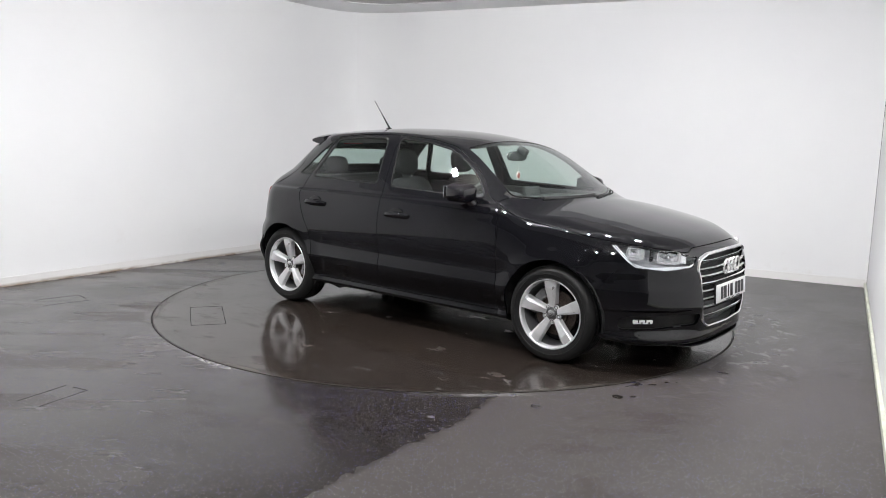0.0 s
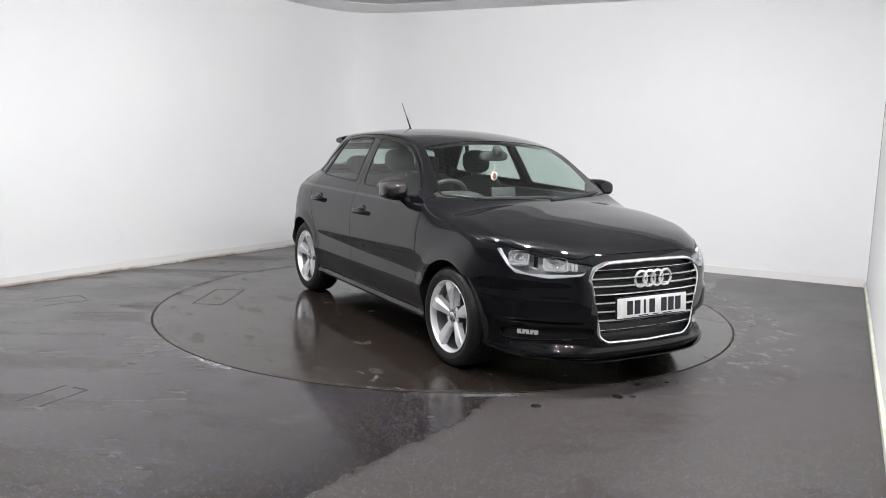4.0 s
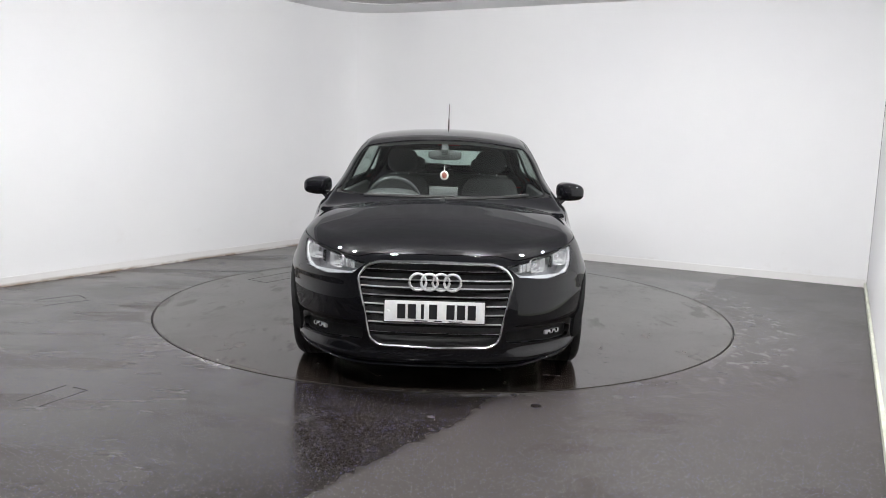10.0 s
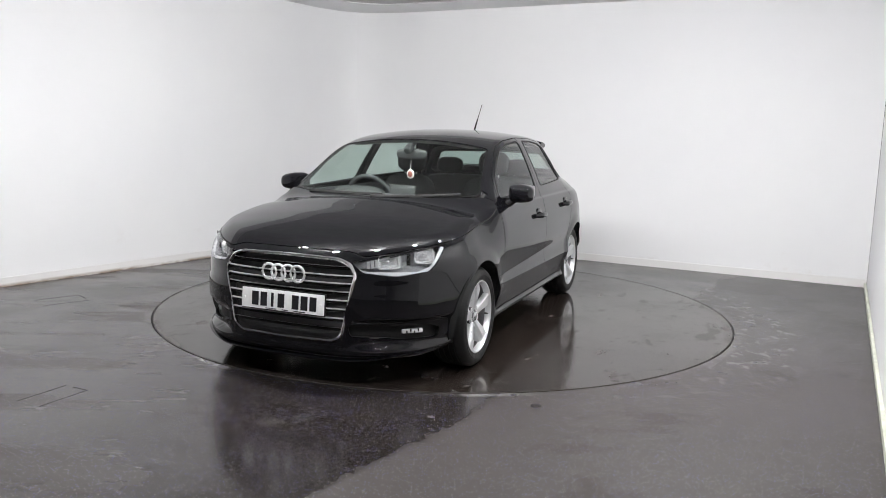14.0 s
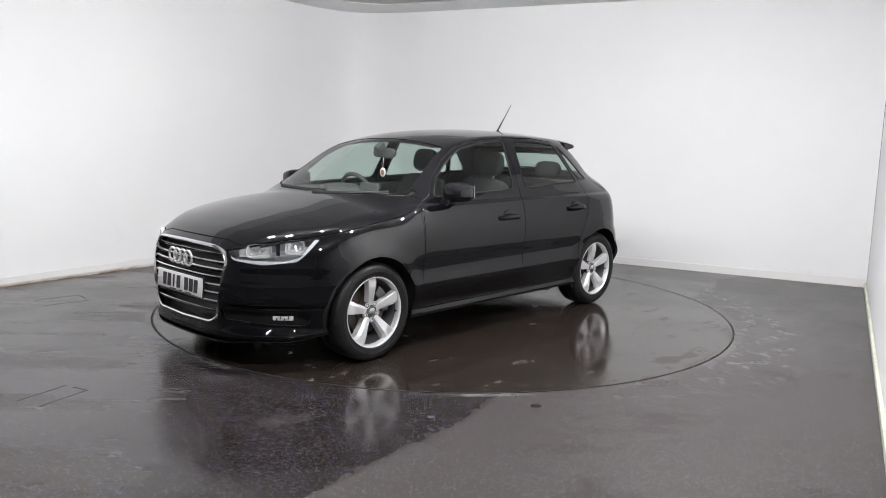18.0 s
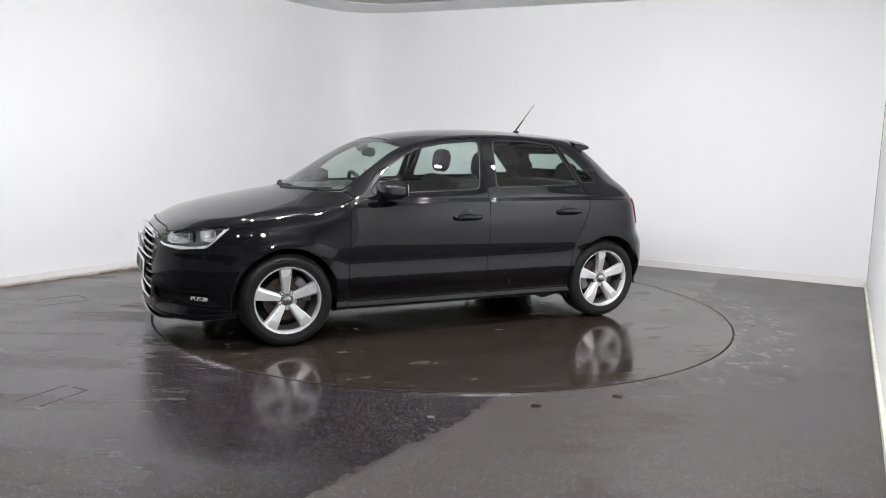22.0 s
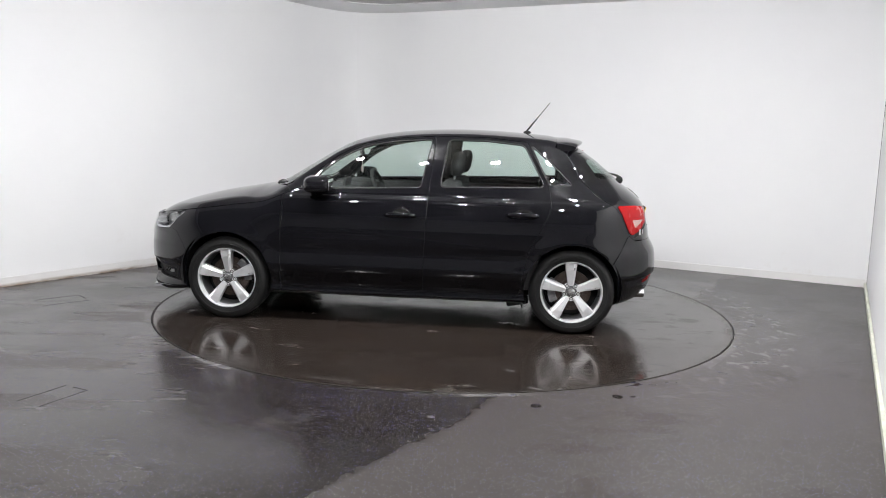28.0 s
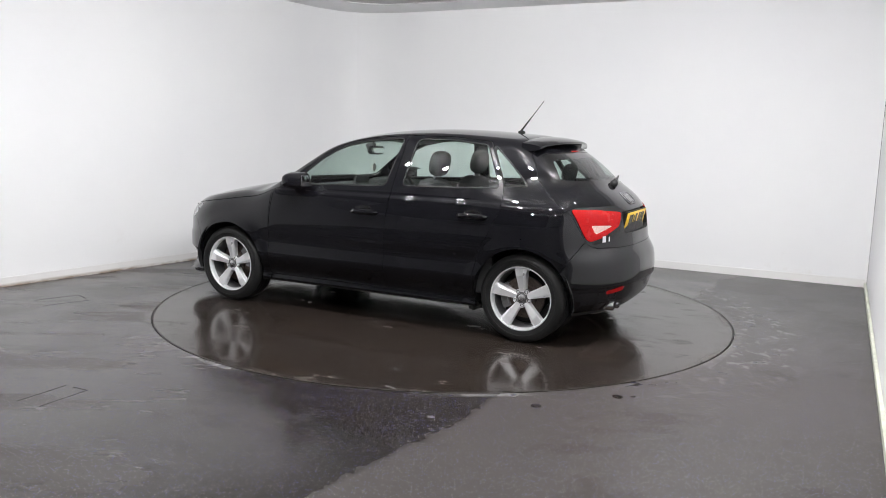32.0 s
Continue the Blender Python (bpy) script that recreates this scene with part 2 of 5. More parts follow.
def skirting_material(name, first, last):
    """White gloss paint, brown with dirt along its lower edge in places."""
    m, nd, ln, b = shader(name, (0.76, 0.75, 0.73), 0.35)
    tc, xyz = nd.new("ShaderNodeTexCoord"), nd.new("ShaderNodeSeparateXYZ")
    ln.new(tc.outputs["Object"], xyz.inputs[0])
    dirt = noise_node(nd, ln, 3.5, 6.0, 0.65, stretch=(1, 1, 3))
    low = ramp(nd, ln, xyz.outputs[2], [(0.006, 1.0), (0.030, 0.0)])
    marks = ramp(nd, ln, dirt.outputs["Fac"], [(first, 0.0), (last, 0.9)])
    fac = sums(nd, ln, "MULTIPLY", low, marks)
    ln.new(blend(nd, ln, fac, (0.76, 0.75, 0.74), (0.22, 0.15, 0.09)), b.inputs["Base Color"])
    return m


WALL = wall_material()
CEILING = worn("pale_grey_ceiling", (0.55, 0.55, 0.54), 0.8, scale=6.0, spread=0.04)
SKIRT = skirting_material("white_skirting", 0.62, 0.85)
SKIRT_WEST = skirting_material("dirty_white_skirting", 0.36, 0.56)
SKIRT_EAST = worn("yellowed_skirting", (0.58, 0.60, 0.50), 0.4, scale=9.0, spread=0.18)
LAMP = glow("lamp_diffuser", (0.99, 0.985, 1.0), LIGHT_POWER)
WHITE_GUIDE = worn("white_light_guide", (0.78, 0.79, 0.80), 0.2, 0.3, scale=40, spread=0.05, Coat_Weight=1.0)
# grey of the unseen walls, set by how bright the doors reflect them
WALL_GREY = worn("unseen_wall_grey", (0.69, 0.69, 0.695), 0.7, scale=4.0, spread=0.12)
# tones of two added ceiling panels, chosen for reflections in bonnet and doors
REFLECT_MID = worn("mid_reflected_ceiling", (0.55, 0.55, 0.55), 0.8, scale=5.0, spread=0.08)
REFLECT_DARK = worn("dark_reflected_ceiling", (0.26, 0.26, 0.262), 0.8, scale=5.0, spread=0.15)
CHARM = worn("white_charm", (0.7, 0.66, 0.62), 0.4, scale=80)
CHARM_RED = worn("red_charm_face", (0.28, 0.08, 0.06), 0.5, scale=160)
MIRROR_GLASS = worn("mirror_glass", (0.85, 0.86, 0.87), 0.02, 1.0, scale=4, spread=0.02)
LAMP_BOWL = worn("lamp_bowl", (0.42, 0.42, 0.43), 0.22, 0.55, scale=40)
LAMP_REFLECTOR = worn("lamp_reflector", (0.90, 0.90, 0.91), 0.16, 0.7, scale=90, spread=0.12)
RING = worn("bright_emblem", (0.86, 0.86, 0.87), 0.28, 0.45, scale=60, spread=0.04)
BAR_SILVER = worn("grille_silver", (0.60, 0.60, 0.61), 0.3, 0.35, scale=60, spread=0.06)
GRILLE_GREY = worn("dark_grey_grille_mesh", (0.045, 0.045, 0.046), 0.45, scale=300, spread=0.5, relief=0.001)
# alloy darkened for the shade inside the hub recess
HUB_SHADE = worn("shaded_hub_recess", (0.10, 0.10, 0.102), 0.5, 0.5, scale=90)
DARK_GAP = worn("dark_gap", (0.008, 0.008, 0.008), 0.9, scale=50)


# ---- mesh helpers ----
def link_mesh(name, verts, faces, material, parent=None, label="", smooth=True, flat_above=None):
    me = bpy.data.meshes.new(name)
    me.from_pydata([tuple(map(float, v)) for v in verts], [], [tuple(f) for f in faces])
    me.materials.append(material)
    me.polygons.foreach_set("use_smooth", [smooth] * len(me.polygons))
    me.update()
    ob = new(name, me)
    if parent is not None:
        ob.parent = parent
    if label:
        tagged(ob, label)
    return ob


def part(name, bm, material, parent=None, label="", smooth=None):
    """Links a bmesh as one mesh object under a thing or part. smooth: the angle in degrees below which edges are shaded round."""
    bm.normal_update()
    if smooth is not None:
        lim = radians(smooth)
        for f in bm.faces:
            f.smooth = True
        for e in bm.edges:
            if len(e.link_faces) == 2 and e.calc_face_angle(0.0) > lim:
                e.smooth = False
    me = bpy.data.meshes.new(name)
    bm.to_mesh(me)
    bm.free()
    me.materials.append(material)
    ob = new(name, me)
    if parent is not None:
        ob.parent = parent
    if label:
        tagged(ob, label)
    return ob


def add_box(bm, c, size, bevel=0.0, rot=None, taper=None, segments=2):
    """A rounded box in bm. taper: the scale of the top face in x and y."""
    r = bmesh.ops.create_cube(bm, size=1.0)
    vs = r["verts"]
    for v in vs:
        k = taper if (taper and v.co.z > 0) else (1, 1)
        v.co = Vector((v.co.x * size[0] * k[0], v.co.y * size[1] * k[1], v.co.z * size[2]))
    if bevel:
        es = list({e for v in vs for e in v.link_edges})
        out = bmesh.ops.bevel(bm, geom=es, offset=bevel, segments=segments, affect="EDGES", profile=0.5)
        vs = list({v for f in out["faces"] for v in f.verts} | {v for v in vs if v.is_valid})
        vs = connected(vs)
    m = Matrix.Translation(c) @ (Euler([radians(a) for a in rot]).to_matrix().to_4x4() if rot else Matrix())
    bmesh.ops.transform(bm, matrix=m, verts=vs)
    return vs


def connected(vs):
    seen, todo = set(vs), list(vs)
    while todo:
        v = todo.pop()
        for e in v.link_edges:
            w = e.other_vert(v)
            if w not in seen:
                seen.add(w)
                todo.append(w)
    return list(seen)


def add_tube(bm, pts, radius, seg=10, closed=False, cap=True, squash=None):
    """A round bar along points; radius may be a list."""
    pts = [Vector(q) for q in pts]
    n = len(pts)
    rings, up = [], Vector((0, 0, 1))
    for i, q in enumerate(pts):
        a = pts[(i - 1) % n] if (closed or i > 0) else q
        b = pts[(i + 1) % n] if (closed or i < n - 1) else q
        d = (b - a).normalized()
        s = d.cross(up)
        s = s.normalized() if s.length > 1e-4 else Vector((1, 0, 0))
        w = s.cross(d).normalized()
        r = radius[i] if isinstance(radius, (list, tuple)) else radius
        k = squash or (1, 1)
        rings.append([bm.verts.new(q + s * (r * k[0] * math.cos(2 * math.pi * j / seg)) + w * (r * k[1] * math.sin(2 * math.pi * j / seg))) for j in range(seg)])
    for i in range(n if closed else n - 1):
        a, b = rings[i], rings[(i + 1) % n]
        for j in range(seg):
            bm.faces.new((a[j], a[(j + 1) % seg], b[(j + 1) % seg], b[j]))
    if cap and not closed:
        bm.faces.new(list(reversed(rings[0])))
        bm.faces.new(rings[-1])
    return rings


def add_lathe(bm, profile, seg=48, axis="y", close=False):
    """Turns a profile of (radius, height) pairs round an axis through the origin."""
    rings = []
    for r, h in profile:
        ring = []
        for j in range(seg):
            a = 2 * math.pi * j / seg
            c, s = r * math.cos(a), r * math.sin(a)
            ring.append(bm.verts.new((c, h, s) if axis == "y" else (c, s, h)))
        rings.append(ring)
    n = len(rings)
    for i in range(n if close else n - 1):
        a, b = rings[i], rings[(i + 1) % n]
        for j in range(seg):
            bm.faces.new((a[j], b[j], b[(j + 1) % seg], a[(j + 1) % seg]))
    return rings


def add_prism(bm, outline, depth, to3d):
    """A slab with a flat outline: to3d(u, v, d) gives the place at depth d, 0 to depth."""
    a = [bm.verts.new(to3d(u, v, 0.0)) for u, v in outline]
    b = [bm.verts.new(to3d(u, v, depth)) for u, v in outline]
    n = len(outline)
    bm.faces.new(a)
    bm.faces.new(list(reversed(b)))
    for i in range(n):
        bm.faces.new((a[(i + 1) % n], a[i], b[i], b[(i + 1) % n]))


def put_right(bm):
    bmesh.ops.recalc_face_normals(bm, faces=bm.faces)
    return bm


def empty(name, label, category, group="", m=None):
    ob = new(name)
    ob.empty_display_size = 0.2
    if m is not None:
        ob.matrix_basis = m
    return tagged(ob, label, category, group)


def superellipsoid(bm, c, radii, e1=0.6, e2=0.6, nu=20, nv=14, rot=None):
    """A rounded block."""
    def pw(v, e):
        return math.copysign(abs(v) ** e, v)
    rings = []
    m = Matrix.Translation(c) @ (Euler([radians(a) for a in rot]).to_matrix().to_4x4() if rot else Matrix())
    for i in range(1, nv):
        p = -math.pi / 2 + math.pi * i / nv
        rings.append([bm.verts.new(m @ Vector((radii[0] * pw(math.cos(p), e1) * pw(math.cos(2 * math.pi * j / nu), e2), radii[1] * pw(math.cos(p), e1) * pw(math.sin(2 * math.pi * j / nu), e2), radii[2] * pw(math.sin(p), e1)))) for j in range(nu)])
    for a, b in zip(rings, rings[1:]):
        for j in range(nu):
            bm.faces.new((a[j], a[(j + 1) % nu], b[(j + 1) % nu], b[j]))
    for ring, s in ((rings[0], -1), (rings[-1], 1)):
        tip = bm.verts.new(m @ Vector((0, 0, s * radii[2])))
        for j in range(nu):
            bm.faces.new((ring[(j + 1) % nu], ring[j], tip) if s < 0 else (ring[j], ring[(j + 1) % nu], tip))


# ---- body shape ----
def curve(xs, ys, blur=0.0):
    """A smooth function through points, softened over blur metres."""
    xs, ys = np.array(xs, float), np.array(ys, float)
    h, d = np.diff(xs), np.diff(ys) / np.diff(xs)
    m = np.concatenate([[d[0]], (d[:-1] * h[1:] + d[1:] * h[:-1]) / (h[1:] + h[:-1]), [d[-1]]])
    gx = np.linspace(xs[0], xs[-1], 1201)
    i = np.clip(np.searchsorted(xs, gx) - 1, 0, len(h) - 1)
    t = (gx - xs[i]) / h[i]
    gy = (2 * t**3 - 3 * t**2 + 1) * ys[i] + (t**3 - 2 * t**2 + t) * h[i] * m[i] + (-2 * t**3 + 3 * t**2) * ys[i + 1] + (t**3 - t**2) * h[i] * m[i + 1]
    if blur:
        step = gx[1] - gx[0]
        n = max(1, int(3 * blur / step))
        k = np.exp(-0.5 * (np.arange(-n, n + 1) * step / blur) ** 2)
        k /= k.sum()
        pad = np.concatenate([gy[0] - (gy[1] - gy[0]) * np.arange(n, 0, -1), gy, gy[-1] + (gy[-1] - gy[-2]) * np.arange(1, n + 1)])
        gy = np.convolve(pad, k, "valid")
    return lambda q: np.interp(q, gx, gy) + np.minimum(q - gx[0], 0) * (gy[1] - gy[0]) / (gx[1] - gx[0]) + np.maximum(q - gx[-1], 0) * (gy[-1] - gy[-2]) / (gx[-1] - gx[-2])


def smooth_step(a, b, q):
    t = np.clip((q - a) / (b - a), 0, 1)
    return t * t * (3 - 2 * t)


def smax(a, b, k):
    h = np.maximum(k - np.abs(a - b), 0) / k
    return np.maximum(a, b) + h * h * k / 4


HUB_F, HUB_R, HUB_Z, ARCH_R = 1.235, -1.235, 0.300, 0.331
TRACK_F, TRACK_R = 0.742, 0.701
TOP_LINE = curve([-1.95, -1.6, -1.34, -1.18, -0.74, -0.29, 0.15, 0.30, 0.44, 0.60, 0.83, 0.98, 1.06, 1.15, 1.29, 1.52, 1.75, 1.90, 2.0, 2.1],
                 [1.16, 1.265, 1.326, 1.360, 1.400, 1.407, 1.372, 1.345, 1.307, 1.224, 1.086, 0.998, 0.965, 0.948, 0.922, 0.879, 0.818, 0.757, 0.705, 0.64], 0.022)
CROWN = curve([-2, -1.3, -0.5, 0.2, 0.6, 0.9, 1.15, 1.6, 2.0], [0.10, 0.085, 0.075, 0.08, 0.105, 0.105, 0.060, 0.055, 0.05], 0.05)
PLAN = curve([-2.0, -1.7, -1.5, -1.25, -0.9, -0.4, 0.2, 0.8, 1.1, 1.3, 1.5, 1.7, 1.9, 2.1],
             [0.755, 0.797, 0.824, 0.849, 0.850, 0.854, 0.858, 0.862, 0.870, 0.870, 0.858, 0.832, 0.79, 0.74], 0.05)
SIDE_DOOR = curve([0.10, 0.19, 0.215, 0.235, 0.25, 0.275, 0.33, 0.39, 0.43, 0.465, 0.50, 0.525, 0.60, 0.66, 0.72, 0.78, 0.85, 0.902, 0.914, 0.926, 0.945, 0.985, 1.02, 1.06, 1.15, 1.22, 1.32, 1.37, 1.45],
                  [-0.20, -0.080, -0.046, -0.040, -0.052, -0.055, -0.034, -0.010, -0.003, -0.010, -0.0145, -0.0150, -0.0045, -0.002, -0.003, -0.010, -0.028, -0.042, -0.047, -0.062, -0.069, -0.086, -0.101, -0.119, -0.163, -0.201, -0.260, -0.300, -0.37], 0.0035)
SIDE_END = curve([0.10, 0.19, 0.25, 0.33, 0.43, 0.52, 0.60, 0.68, 0.76, 0.85, 0.93, 0.985, 1.06, 1.15, 1.22, 1.32, 1.37, 1.45],
                 [-0.14, -0.070, -0.040, -0.020, -0.008, -0.002, -0.002, -0.022, -0.050, -0.085, -0.122, -0.15, -0.20, -0.23, -0.26, -0.31, -0.35, -0.42], 0.012)
NOSE = curve([0.05, 0.12, 0.15, 0.18, 0.22, 0.28, 0.40, 0.52, 0.62, 0.69, 0.73, 0.80, 0.90],
             [1.72, 1.90, 1.972, 1.998, 2.007, 2.014, 2.030, 2.028, 2.012, 1.985, 1.955, 1.885, 1.76], 0.012)
TAIL = curve([0.05, 0.17, 0.20, 0.26, 0.36, 0.50, 0.57, 0.61, 0.64, 0.70, 0.80, 0.86, 0.93, 0.985, 1.01, 1.035, 1.10, 1.20, 1.30, 1.45],
             [-1.48, -1.66, -1.75, -1.832, -1.876, -1.884, -1.872, -1.852, -1.834, -1.822, -1.802, -1.786, -1.740, -1.678, -1.643, -1.606, -1.534, -1.413, -1.285, -1.095], 0.008)
SILL_LOW, FLOOR_PAN = 0.205, 0.20


def half_width(x, z):
    ends = smooth_step(0.75, 1.25, x)
    tail = smooth_step(-1.15, -1.6, x)
    w = SIDE_DOOR(z) * (1 - ends) + SIDE_END(z) * ends
    arch = smooth_step(0.44, 0.345, np.minimum(np.hypot(x - HUB_F, z - HUB_Z), np.hypot(x - HUB_R, z - HUB_Z)))
    cabin = smooth_step(0.86, 1.12, z) * (0.055 * np.minimum(((x + 0.25) / 0.9) ** 2, 1.6) + 0.05 * smooth_step(-0.95, -1.5, x)) + 0.03 * smooth_step(1.1, 1.3, z) * smooth_step(-0.85, -1.45, x)
    return PLAN(x) + w + 0.010 * arch - cabin - 0.02 * tail * smooth_step(0.5, 0.3, z)


def body_field(x, y, z):
    """Below nothing inside the body, above nothing outside."""
    y = np.abs(y)
    side = y - half_width(x, z)
    top = (z - TOP_LINE(x) + CROWN(x) * (y / 0.7) ** 2.2) * 0.88
    nose = (x - NOSE(z) + 0.88 * y**3.4) * 0.85
    scoop = smooth_step(0.36, 0.50, y) * smooth_step(0.218, 0.250, z) * smooth_step(0.392, 0.362, z)
    blade = smooth_step(0.245, 0.195, z) * smooth_step(0.145, 0.170, z)
    fold = smooth_step(0.40, 0.55, y) * smooth_step(0.50, 0.53, z) * smooth_step(0.62, 0.56, z)
    nose = nose + 0.030 * scoop - 0.010 * blade + 0.006 * fold
    valance = smooth_step(0.405, 0.385, z)
    tail = (0.014 * valance + TAIL(z) + 0.62 * y**2.9 - x) * 0.78
    low = FLOOR_PAN - 0.035 * smooth_step(1.5, 1.8, x) - z - 0.03 * smooth_step(-1.45, -1.6, x)
    k_top = 0.05 + 0.03 * smooth_step(0.8, 1.2, x)
    f = smax(side, top, k_top)
    f = smax(f, nose, 0.07)
    f = smax(f, tail, 0.06 + 0.05 * smooth_step(0.95, 1.05, z))
    return smax(f, low, 0.03)
# ---- end body shape ----


# ---- the room ----
LEFT_DIR, BACK_DIR, RIGHT_DIR = Vector((0.5565, 0.8309)), Vector((0.893, -0.4505)), Vector((-0.446, -0.895))
BACK_CORNER, RIGHT_CORNER = Vector((-1.21, 3.954)), Vector((4.105, 1.273))
WALL_TOP, WALL_THICK = 2.815, 0.12


def rounded_corner(p, d_in, d_out, r, n=14):
    """Points of an arc that rounds the corner p between two directions."""
    a, b = p - d_in * r, p + d_out * r
    return [a * (1 - t) ** 2 + p * (2 * t * (1 - t)) + b * t**2 for t in [i / n for i in range(n + 1)]]


LEFT_END = BACK_CORNER - LEFT_DIR * 11.6
RIGHT_END = RIGHT_CORNER + RIGHT_DIR * 5.3
BACK_PATH = rounded_corner(BACK_CORNER, LEFT_DIR, BACK_DIR, 0.75)


def strip_wall(name, path, z0, z1, thick, material, label, category="wall", closed=False):
    """A wall along a path, its face on the path and its thickness to the left of it."""
    bm = bmesh.new()
    n = len(path)
    rows = []
    for i, q in enumerate(path):
        d = (path[min(i + 1, n - 1)] - path[max(i - 1, 0)]).normalized()
        o = Vector((-d.y, d.x)) * thick
        rows.append([bm.verts.new((*q, z0)), bm.verts.new((*q, z1)), bm.verts.new((*(q + o), z1)), bm.verts.new((*(q + o), z0))])
    for a, b in zip(rows, rows[1:]):
        for j in range(4):
            bm.faces.new((a[j], a[(j + 1) % 4], b[(j + 1) % 4], b[j]))
    bm.faces.new(rows[0])
    bm.faces.new(list(reversed(rows[-1])))
    put_right(bm)
    ob = part(name, bm, material, smooth=40)
    return tagged(ob, label, category, kind="structure")


def build_room():
    left_path = [LEFT_END] + BACK_PATH[:8]
    back_path = BACK_PATH[7:] + [RIGHT_CORNER]
    strip_wall("wall_west", left_path, 0, WALL_TOP, WALL_THICK, WALL, "smooth white painted wall with scuffs near the floor")
    strip_wall("wall_north", back_path, 0, WALL_TOP, WALL_THICK, WALL, "smooth white painted wall curving round the corner")
    strip_wall("wall_east", [RIGHT_CORNER + BACK_DIR * 0.003, RIGHT_END], 0, WALL_TOP, WALL_THICK, WALL, "white painted side wall")
    # unseen walls added to close the room and give the doors something to reflect
    behind = [RIGHT_END + Vector((0.5, -0.3)), Vector((2.6, -9.0)), Vector((-6.6, -9.0)), LEFT_END]
    strip_wall("wall_east_return", [RIGHT_END, behind[0], behind[1]], 0, 3.1, WALL_THICK, WALL_GREY, "unseen pale grey wall added past the corner")
    strip_wall("wall_south", [behind[1], behind[2]], 0, 3.1, WALL_THICK, WALL_GREY, "unseen pale grey wall added behind the stand")
    strip_wall("wall_south_west", [behind[2], LEFT_END], 0, 3.1, WALL_THICK, WALL_GREY, "unseen pale grey wall added behind the stand")
    for name, path, h, t in (("baseboard_west", left_path, 0.078, 0.016), ("baseboard_north", back_path, 0.078, 0.016), ("baseboard_east", [RIGHT_CORNER, RIGHT_END], 0.045, 0.022)):
        inner = []
        n = len(path)
        for i, q in enumerate(path):
            d = (path[min(i + 1, n - 1)] - path[max(i - 1, 0)]).normalized()
            inner.append(q - Vector((-d.y, d.x)) * t)
        strip_wall(name, inner, 0, h, t - 0.002, {"baseboard_east": SKIRT_EAST, "baseboard_west": SKIRT_WEST}.get(name, SKIRT), "yellowed white skirting board along the wet floor" if name.endswith("east") else "white painted skirting board along the wet floor", "skirting board")
    # ceiling border and the pale ceiling above it
    inner_corner = BACK_CORNER - LEFT_DIR * 0.52 + BACK_DIR * 0.52
    inner = rounded_corner(inner_corner, LEFT_DIR, BACK_DIR, 0.75)
    outer = [LEFT_END] + BACK_PATH + [RIGHT_CORNER + BACK_DIR * 0.1]
    inner = [LEFT_END + BACK_DIR * 0.52] + inner + [RIGHT_CORNER + BACK_DIR * 0.1 - LEFT_DIR * 0.52]
    bm = bmesh.new()
    rows = [[bm.verts.new((*q, z)) for q, z in ((a, WALL_TOP), (b, WALL_TOP), (b, WALL_TOP + 0.035), (a, WALL_TOP + 0.035))] for a, b in zip(outer, inner)]
    for a, b in zip(rows, rows[1:]):
        for j in range(4):
            bm.faces.new((a[j], a[(j + 1) % 4], b[(j + 1) % 4], b[j]))
    tagged(part("ceiling_border", put_right(bm), WALL, smooth=40), "white border strip round the ceiling", "ceiling", kind="structure")
    bm = bmesh.new()
    add_box(bm, (-1.0, -2.2, WALL_TOP + 0.09), (16.0, 16.0, 0.08))
    tagged(part("ceiling", bm, CEILING), "pale grey ceiling", "ceiling", kind="structure")
    # added panels, mid and dark grey, that shape what the car reflects
    for name, near, far, material, label in (("reflection_panel", 0.57, 6.2, REFLECT_MID, "mid-grey matt panel added under the ceiling to lift the bonnet reflection"), ("reflection_panel_south", 6.203, 10.5, REFLECT_DARK, "unseen dark grey matt panel added to darken the door reflections")):
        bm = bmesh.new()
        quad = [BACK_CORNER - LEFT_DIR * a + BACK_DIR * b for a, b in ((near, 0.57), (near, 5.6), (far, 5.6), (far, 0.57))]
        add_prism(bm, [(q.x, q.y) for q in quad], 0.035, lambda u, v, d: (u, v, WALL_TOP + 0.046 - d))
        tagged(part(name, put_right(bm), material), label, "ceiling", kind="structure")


def build_floor():
    bm = bmesh.new()
    seg = 128
    rings = []
    for r in (TABLE_R + 0.0075, TABLE_R + 0.6, 5.0, 14.0):
        rings.append([bm.verts.new((r * math.cos(2 * math.pi * j / seg), r * math.sin(2 * math.pi * j / seg), 0)) for j in range(seg)])
    low = [bm.verts.new((v.co.x, v.co.y, -0.05)) for v in rings[0]]
    for a, b in zip([low] + rings, rings):
        for j in range(seg):
            bm.faces.new((a[j], b[j], b[(j + 1) % seg], a[(j + 1) % seg]))
    tagged(part("floor", bm, FLOOR, smooth=30), "dark grey speckled vinyl floor, wet with puddles", "floor", kind="structure")
    hatch = empty("floor_hatch", "small hatch with dark joints in the wet floor", "hatch", "floor hatches")
    groove_frame(hatch, (-2.11, -2.53), (-1.99, -2.27), 0.16)
    hatch = empty("floor_hatch", "long hatch with dark joints in the wet floor", "hatch", "floor hatches")
    groove_frame(hatch, (-3.03, -0.43), (-2.79, -0.20), -0.24)
    bm = bmesh.new()
    add_lathe(bm, [(TABLE_R - 0.3, -0.04), (TABLE_R + 0.3, -0.04)], seg, "z")
    tagged(part("floor_gap", put_right(bm), DARK_GAP), "dark gap round the turntable", "floor", kind="structure")


